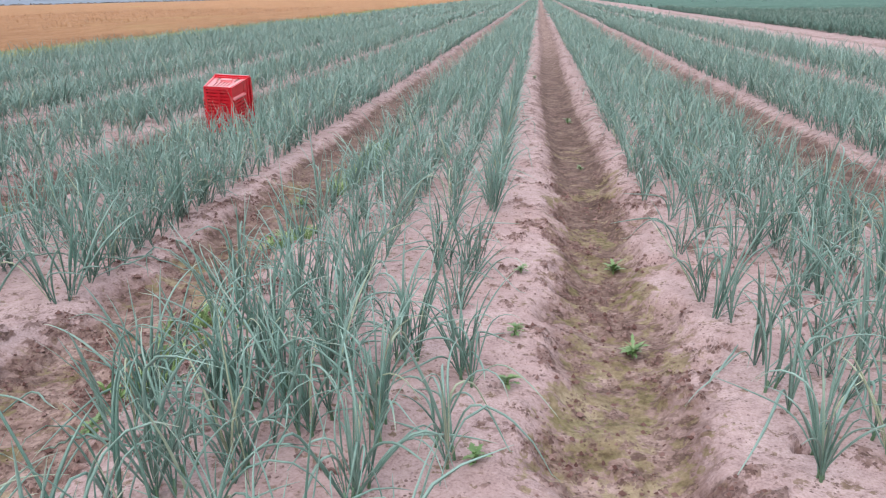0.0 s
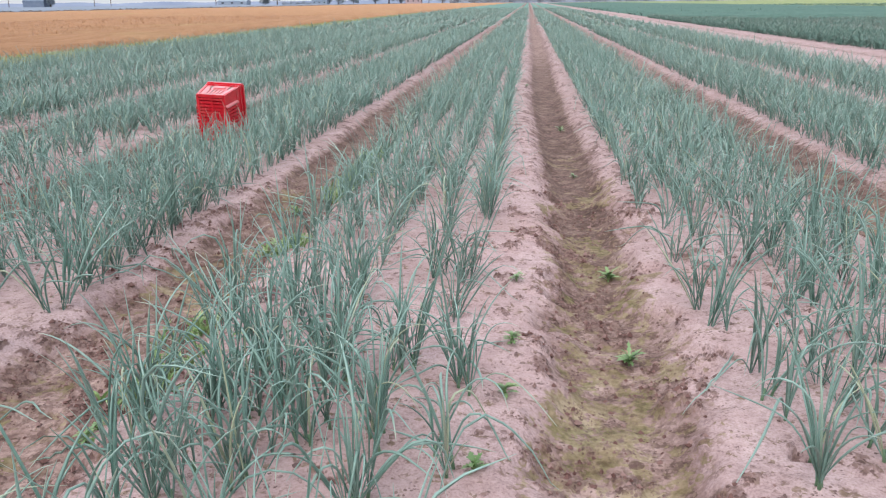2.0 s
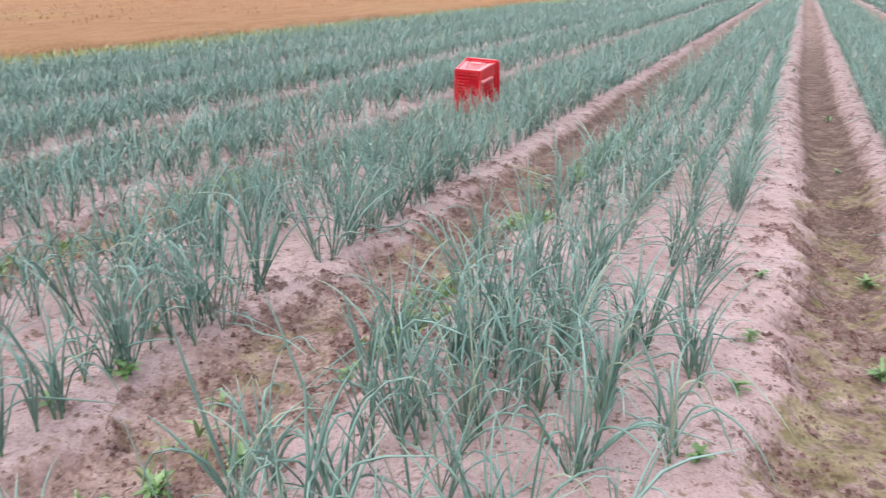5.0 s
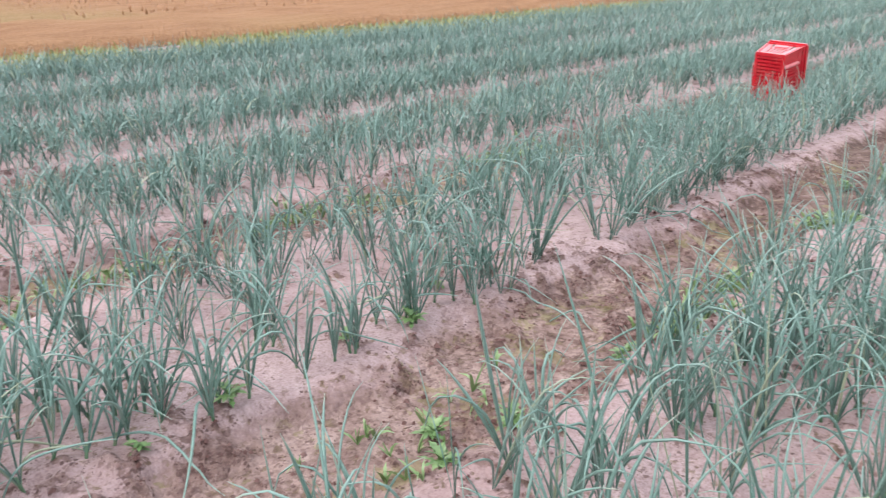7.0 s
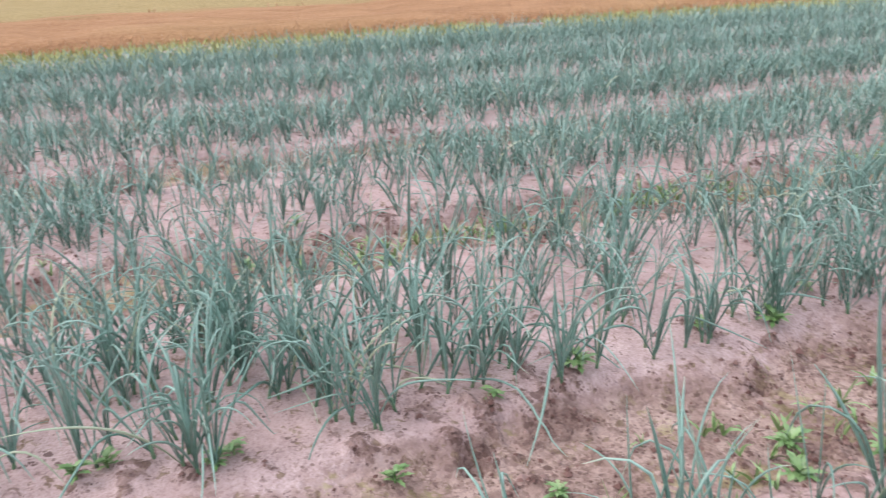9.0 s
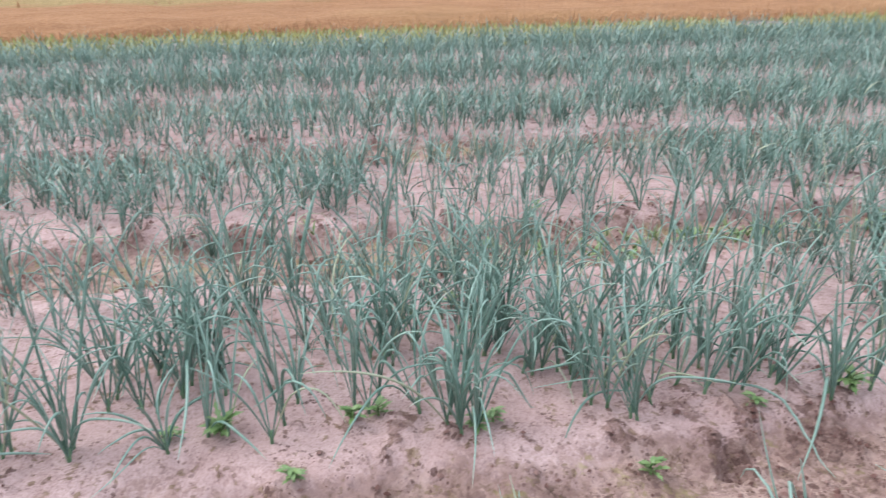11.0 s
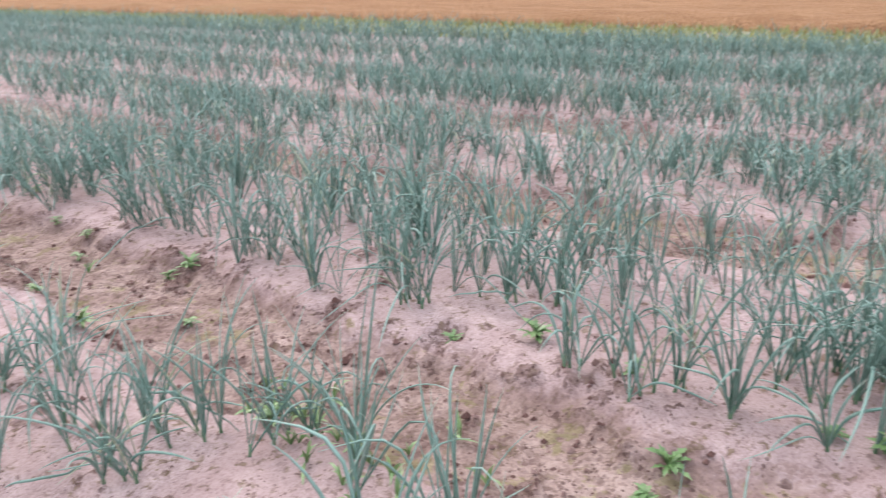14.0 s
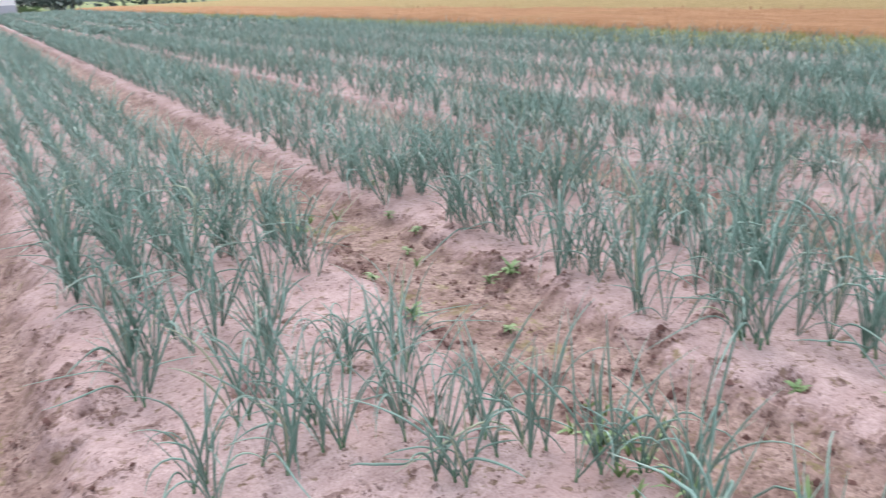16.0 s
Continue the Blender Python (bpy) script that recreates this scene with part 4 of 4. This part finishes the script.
# ---- loose clods and crumbs of soil ----
def crumbs():
    r = np.random.RandomState(9)
    n = 150000
    x = S * r.randint(-3, 2, n) + r.normal(0, 0.28, n)
    y = r.uniform(-4.5, 6.0, n)
    keep = ((crumbly(x, y) > 0.2 + 0.75 * r.rand(n)) | (furrow(x, y) > 0.25) & (r.rand(n) < 0.10)) & (np.hypot(x + 0.8, y) < 5.4)
    x, y = x[keep], y[keep]
    n = len(x)
    base = np.array([(1, 0, 0), (-1, 0, 0), (0, 1, 0), (0, -1, 0), (0, 0, 1), (0, 0, -0.6)], float)
    tri = np.array([(0, 2, 4), (2, 1, 4), (1, 3, 4), (3, 0, 4), (2, 0, 5), (1, 2, 5), (3, 1, 5), (0, 3, 5)])
    s = 0.0025 + 0.0085 * r.rand(n) ** 3 + 0.009 * r.rand(n) ** 14
    a = r.uniform(0, 6.28, n)
    v = base[None] * (s[:, None, None] * r.uniform(0.6, 1.4, (n, 6, 1)))
    vx = v[..., 0] * np.cos(a)[:, None] - v[..., 1] * np.sin(a)[:, None] + x[:, None]
    vy = v[..., 0] * np.sin(a)[:, None] + v[..., 1] * np.cos(a)[:, None] + y[:, None]
    vz = v[..., 2] * 0.9 + (height(x, y) + 0.15 * s)[:, None]
    f = (tri[None] + (np.arange(n) * 6)[:, None, None]).reshape(-1, 3)
    m, nn, l, b = material("soil_crumb", 0.95, 0.1)
    g = nn.new("ShaderNodeNewGeometry")
    tone = calc(nn, l, "ADD", calc(nn, l, "MULTIPLY", g.outputs["Random Per Island"], 0.6), calc(nn, l, "MULTIPLY", noise_node(nn, l, g.outputs["Position"], 3, 3), 0.4))
    l.new(ramp(nn, l, tone, [(0.2, (0.11, 0.058, 0.052)), (0.5, (0.19, 0.11, 0.10)), (0.85, (0.33, 0.225, 0.208))]), b.inputs["Base Color"])
    tagged(new("soil_clods", mesh_from("soil_clods", np.stack([vx, vy, vz], -1).reshape(-1, 3), f, m, False)), "dark reddish clods and crumbs of soil in the furrows", "soil", kind="stuff")


crumbs()


# ---- distance ----
def plain(name, dark, light, scale=0.4, rough=0.9):
    m, n, l, b = material(name, rough, 0.15)
    geo = n.new("ShaderNodeNewGeometry").outputs["Position"]
    l.new(ramp(n, l, noise_node(n, l, geo, scale, 5, 0.7), [(0.3, dark), (0.7, light)]), b.inputs["Base Color"])
    return m


MEADOW = plain("meadow", (0.18, 0.235, 0.10), (0.31, 0.35, 0.18), 0.15)
FAR_GREEN = plain("far_crop", (0.050, 0.105, 0.085), (0.112, 0.200, 0.165), 2.6)
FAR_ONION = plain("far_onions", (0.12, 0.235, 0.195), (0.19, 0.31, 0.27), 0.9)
# the blue-grey base colours below have distance haze painted in
HAZED_LAND = plain("hazed_land", (0.17, 0.205, 0.265), (0.235, 0.275, 0.33), 0.03)
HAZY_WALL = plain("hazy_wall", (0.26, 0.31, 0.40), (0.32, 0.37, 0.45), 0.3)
DRY_HEDGE = plain("dry_hedge", (0.13, 0.115, 0.10), (0.22, 0.195, 0.17), 0.5)
BARK = plain("bark", (0.06, 0.045, 0.035), (0.12, 0.09, 0.07), 3)
TREE_LEAF = leaf_material("tree_leaf", (0.05, 0.085, 0.075), (0.10, 0.15, 0.125), 0.1)
HAZE_BLUE_LEAF = leaf_material("hazy_tree_leaf", (0.19, 0.225, 0.28), (0.26, 0.295, 0.35), 0.1)
HAZED_LEAF = leaf_material("hazed_tree_leaf", (0.19, 0.225, 0.26), (0.28, 0.315, 0.345), 0.1)
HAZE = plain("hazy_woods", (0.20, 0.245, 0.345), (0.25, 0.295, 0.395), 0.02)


def field_sheet(name, gx, gy, top, amp, mat, label, category):
    X, Y = np.meshgrid(gx, gy, indexing="ij")
    Z = top + amp * (vnoise(X * 0.9 + 300, Y * 0.9 + 300, 51) - 0.5)
    Z[0], Z[-1], Z[:, 0], Z[:, -1] = -0.1, -0.1, -0.1, -0.1
    n = len(gy)
    i = (np.arange(len(gx) - 1)[:, None] * n + np.arange(n - 1)[None, :]).ravel()
    tagged(new(name, mesh_from(name, np.stack([X, Y, Z], -1).reshape(-1, 3), np.stack([i, i + n, i + n + 1, i + 1], 1), mat)), label, category, kind="stuff")


field_sheet("neighbour_crop_horizon", np.linspace(8.4, 38, 60), np.concatenate([np.arange(50, 110, 0.8), np.arange(110, 420, 4)]), 0.28, 0.2, FAR_GREEN, "dense even blue-green crop reaching to the horizon", "crop")
field_sheet("meadow", np.concatenate([[38, 38.3], np.arange(40, 90, 2.0), np.arange(90, 500, 30)]), np.arange(-60, 640, 5.0), 0.12, 0.1, MEADOW, "yellow-green meadow beyond the fields", "meadow")
field_sheet("back_meadow", np.arange(-160, 30, 5.0), np.arange(-420, -112, 5.0), 0.12, 0.1, MEADOW, "yellow-green meadow behind the hedge", "meadow")
for b in range(-6, 3):
    c = (b + 0.5) * S + (0.15 if b < -3 else 0)
    field_sheet("onion_bed_horizon", np.linspace(c - 0.55, c + 0.55, 5), np.concatenate([np.arange(120, 200, 1.5), np.arange(200, 430, 6)]), 0.30, 0.14, FAR_ONION, "far onion bed merging into a green band", "crop")


def leaf_cloud(bm_v, r, cx, cy, cz, rx, ry, rz, n, size):
    """Adds n small leaf quads in and round an uneven ellipsoid."""
    p = r.normal(0, 1, (n, 3))
    p /= np.linalg.norm(p, axis=1)[:, None]
    p *= (r.rand(n) ** 0.4)[:, None] * np.array([rx, ry, rz]) * r.uniform(0.75, 1.15, (n, 1))
    p += np.array([cx, cy, cz])
    a, b = r.normal(0, 1, (n, 3)), r.normal(0, 1, (n, 3))
    a /= np.linalg.norm(a, axis=1)[:, None]
    b -= a * (a * b).sum(1)[:, None]
    b /= np.linalg.norm(b, axis=1)[:, None]
    s = size * r.uniform(0.6, 1.3, (n, 1))
    bm_v.append(np.stack([p - a * s, p + b * s * 0.6, p + a * s, p - b * s * 0.6], 1))


def tree(x, y, h, w, seed, mat=None, label="dark leafy tree far across the fields"):
    r = np.random.RandomState(seed)
    top = new("tree")
    top.location = (x, y, 0)
    bm = bmesh.new()
    bmesh.ops.create_cone(bm, cap_ends=True, segments=8, radius1=h * 0.03, radius2=h * 0.012, depth=h * 0.6, matrix=Matrix.Translation((0, 0, h * 0.29)))
    trunk = part("trunk", bm, BARK, top)
    clouds = []
    for k in range(9):
        a, q = k * 2.4, r.uniform(0.1, 0.32) * w
        cx, cy, cz = q * math.cos(a), q * math.sin(a), h * r.uniform(0.22, 0.80)
        bm = bmesh.new()
        bar(bm, (0, 0, cz - h * 0.15), (cx, cy, cz), (h * 0.008, 0, 0), (0, h * 0.008, 0))
        part("limb", bm, BARK, trunk)
        leaf_cloud(clouds, r, cx, cy, cz, w * r.uniform(0.22, 0.36), w * r.uniform(0.22, 0.36), h * r.uniform(0.14, 0.24), 200, h * 0.042)
    v = np.concatenate(clouds).reshape(-1, 3)
    crown = new("crown", mesh_from("crown", v, np.arange(len(v)).reshape(-1, 4), mat or TREE_LEAF, False))
    crown.parent = top
    return tagged(top, label, "tree", "far trees")


def hedge(name, x0, x1, y, h, seed, mat, label, along_y=False):
    r = np.random.RandomState(seed)
    clouds = []
    n = min(1300 if along_y else 140, max(6, int(abs(x1 - x0) / (h * 0.7))))
    for k in range(n):
        hh = h * r.uniform(0.55, 1.0)
        leaf_cloud(clouds, r, x0 + (x1 - x0) * (k + r.rand()) / n, y + r.uniform(-1, 1), hh * 0.5, h * 0.7, h * 0.5, hh * 0.55, 20 if along_y else 120, h * (0.2 if along_y else 0.09))
    v = np.concatenate(clouds).reshape(-1, 3)
    v[:, 2] = np.maximum(v[:, 2], -0.05)
    if along_y:
        v = v[:, [1, 0, 2]]
    return tagged(new(name, mesh_from(name, v, np.arange(len(v)).reshape(-1, 4), mat, False)), label, "hedge", kind="stuff")


def house(x, y, w, d, wall_h, roof_h, wall_mat, roof_mat, label, sill_h=0.0, sill_mat=None, windows=3, category="house"):
    top = new("farm_building")
    top.location = (x, y, 0)
    bm = bmesh.new()
    box(bm, -w / 2, w / 2, -d / 2, d / 2, sill_h, wall_h)
    wall = part("wall", bm, wall_mat, top)
    if sill_h:
        bm = bmesh.new()
        box(bm, -w / 2 - 0.03, w / 2 + 0.03, -d / 2 - 0.03, d / 2 + 0.03, -0.05, sill_h)
        part("plinth", bm, sill_mat, top)
    bm = bmesh.new()
    e = 0.3
    ends = []
    for sx in (-w / 2 - e, w / 2 + e):
        ends.append([bm.verts.new((sx, yy, zz)) for yy, zz in ((-d / 2 - e, wall_h), (0, wall_h + roof_h), (d / 2 + e, wall_h), (0, wall_h + roof_h * 0.1))])
    for k in range(4):
        bm.faces.new((ends[0][k], ends[0][(k + 1) % 4], ends[1][(k + 1) % 4], ends[1][k]))
    bm.faces.new(ends[0][::-1]), bm.faces.new(ends[1])
    part("roof", bm, roof_mat, top)
    side = -1 if y > 0 else 1
    for k in range(windows):
        cx = w * ((k + 0.5) / windows - 0.5)
        bm = bmesh.new()
        box(bm, cx - w * 0.04, cx + w * 0.04, side * d / 2 - 0.04, side * d / 2 + 0.04, wall_h * 0.45 + sill_h * 0.4, wall_h * 0.78)
        part("window", bm, DARK_GLASS, wall)
    return tagged(top, label, category)


DARK_GLASS = plain("dark_window", (0.03, 0.035, 0.04), (0.06, 0.065, 0.07), 1, 0.2)
WALL_GREY = plain("grey_wall", (0.40, 0.42, 0.48), (0.48, 0.50, 0.56), 0.6)
WALL_WHITE = plain("white_wall", (0.78, 0.79, 0.82), (0.86, 0.87, 0.9), 0.5)
WALL_PINK = plain("pink_wall", (0.36, 0.30, 0.34), (0.43, 0.36, 0.40), 0.5)
# far barn and roofs: distance haze is painted into this blue too
ROOF_HAZED = plain("hazed_roof", (0.14, 0.185, 0.26), (0.19, 0.23, 0.31), 0.5)

house(-373, 600, 17, 10, 4.6, 3.0, ROOF_HAZED, ROOF_HAZED, "dark blue-grey barn far across the wheat field", windows=0, category="barn")
tree(-361, 598, 17, 7, 71, HAZE_BLUE_LEAF)
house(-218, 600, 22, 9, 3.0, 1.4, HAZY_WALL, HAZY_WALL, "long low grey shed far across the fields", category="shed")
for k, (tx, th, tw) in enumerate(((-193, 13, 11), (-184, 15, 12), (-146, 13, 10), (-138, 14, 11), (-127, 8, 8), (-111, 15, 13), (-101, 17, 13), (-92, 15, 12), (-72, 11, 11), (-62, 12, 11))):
    tree(tx, 596, th, tw, 80 + k, HAZE_BLUE_LEAF if k in (5, 6, 7) else HAZED_LEAF)
hedge("hedge_far", -180, -150, 598, 3.0, 61, HAZED_LEAF, "low dark hedge far across the fields")
house(-150, 590, 11, 8, 2.6, 2.2, HAZY_WALL, ROOF_HAZED, "small grey house far across the fields")
house(-82, 590, 11, 8, 3.4, 2.4, WALL_PINK, ROOF_HAZED, "pinkish house far across the fields")
hedge("woods_far", -60, 95, 636, 6.0, 62, HAZE_BLUE_LEAF, "hazy blue-grey woods along the horizon")
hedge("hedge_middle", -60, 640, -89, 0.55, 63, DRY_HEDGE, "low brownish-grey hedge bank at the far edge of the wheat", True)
field_sheet("far_fields", np.concatenate([[-91, -91.3], np.arange(-93, -200, -6.0), np.arange(-200, -900, -60)])[::-1], np.arange(-120, 860, 20.0), 0.25, 0.3, HAZED_LAND, "hazy blue-grey farmland beyond the wheat", "fields")
hedge("hedge_meadow", 95, 330, 560, 6.0, 64, HAZED_LEAF, "green hedge beyond the meadow")


def utility_pole(x, y, h):
    top = new("utility_pole")
    top.location = (x, y, 0)
    bm = bmesh.new()
    bmesh.ops.create_cone(bm, cap_ends=True, segments=8, radius1=0.28, radius2=0.18, depth=h, matrix=Matrix.Translation((0, 0, h / 2 - 0.1)))
    pole = part("pole", bm, BARK, top)
    bm = bmesh.new()
    box(bm, -1.6, 1.6, -0.1, 0.1, h - 1.2, h - 0.9)
    part("crossarm", bm, BARK, pole)
    return tagged(top, "tall thin wooden utility pole on the horizon", "pole", "utility poles")


for px, ph in ((-396, 15), (-327, 10), (-314, 14), (-232, 15)):
    utility_pole(px, 600, ph)


def ridge(name, x0, x1, y, h, seed, mat, label):
    """Far low woods: a long body with an uneven top."""
    xs = np.linspace(x0, x1, 240)
    t = h * (0.55 + 0.6 * vnoise(xs * 0.02 + 5, xs * 0 + 2, seed) + 0.25 * vnoise(xs * 0.15 + 5, xs * 0 + 9, seed + 1))
    ring = np.stack([np.stack([xs, xs * 0 + y, xs * 0 - 1], 1), np.stack([xs, xs * 0 + y + 5, t], 1), np.stack([xs, xs * 0 + y + 25, t * 0.97], 1), np.stack([xs, xs * 0 + y + 30, xs * 0 - 1], 1)], 1)
    i = (np.arange(239)[:, None] * 4 + np.arange(3)[None]).ravel()
    return tagged(new(name, mesh_from(name, ring.reshape(-1, 3), np.stack([i, i + 4, i + 5, i + 1], 1), mat, False)), label, "woods", kind="structure")


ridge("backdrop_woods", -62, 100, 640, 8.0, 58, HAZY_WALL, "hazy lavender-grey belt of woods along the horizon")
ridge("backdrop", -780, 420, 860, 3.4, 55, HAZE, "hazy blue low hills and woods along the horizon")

# behind: the pale building and the hedge at the other end of the beds
house(2.6, -98, 15.6, 8, 3.2, 1.6, WALL_WHITE, WALL_WHITE, "white building with a grey lower wall at the field's end", 0.95, WALL_GREY, 0, "building")
hedge("dark_hedge", -10.4, -5.6, -99, 3.2, 65, TREE_LEAF, "dark hedge beside the white building")
hedge("dark_hedge_far", -30, -15.5, -118, 4.0, 66, TREE_LEAF, "dark hedge behind the wheat")
hedge("shrub", -7.4, -5.2, -95.5, 0.9, 67, WEED, "low green shrub before the white building")
ridge("backdrop_behind", -500, 300, -480, 6.0, 57, TREE_LEAF, "dark woods along the horizon")
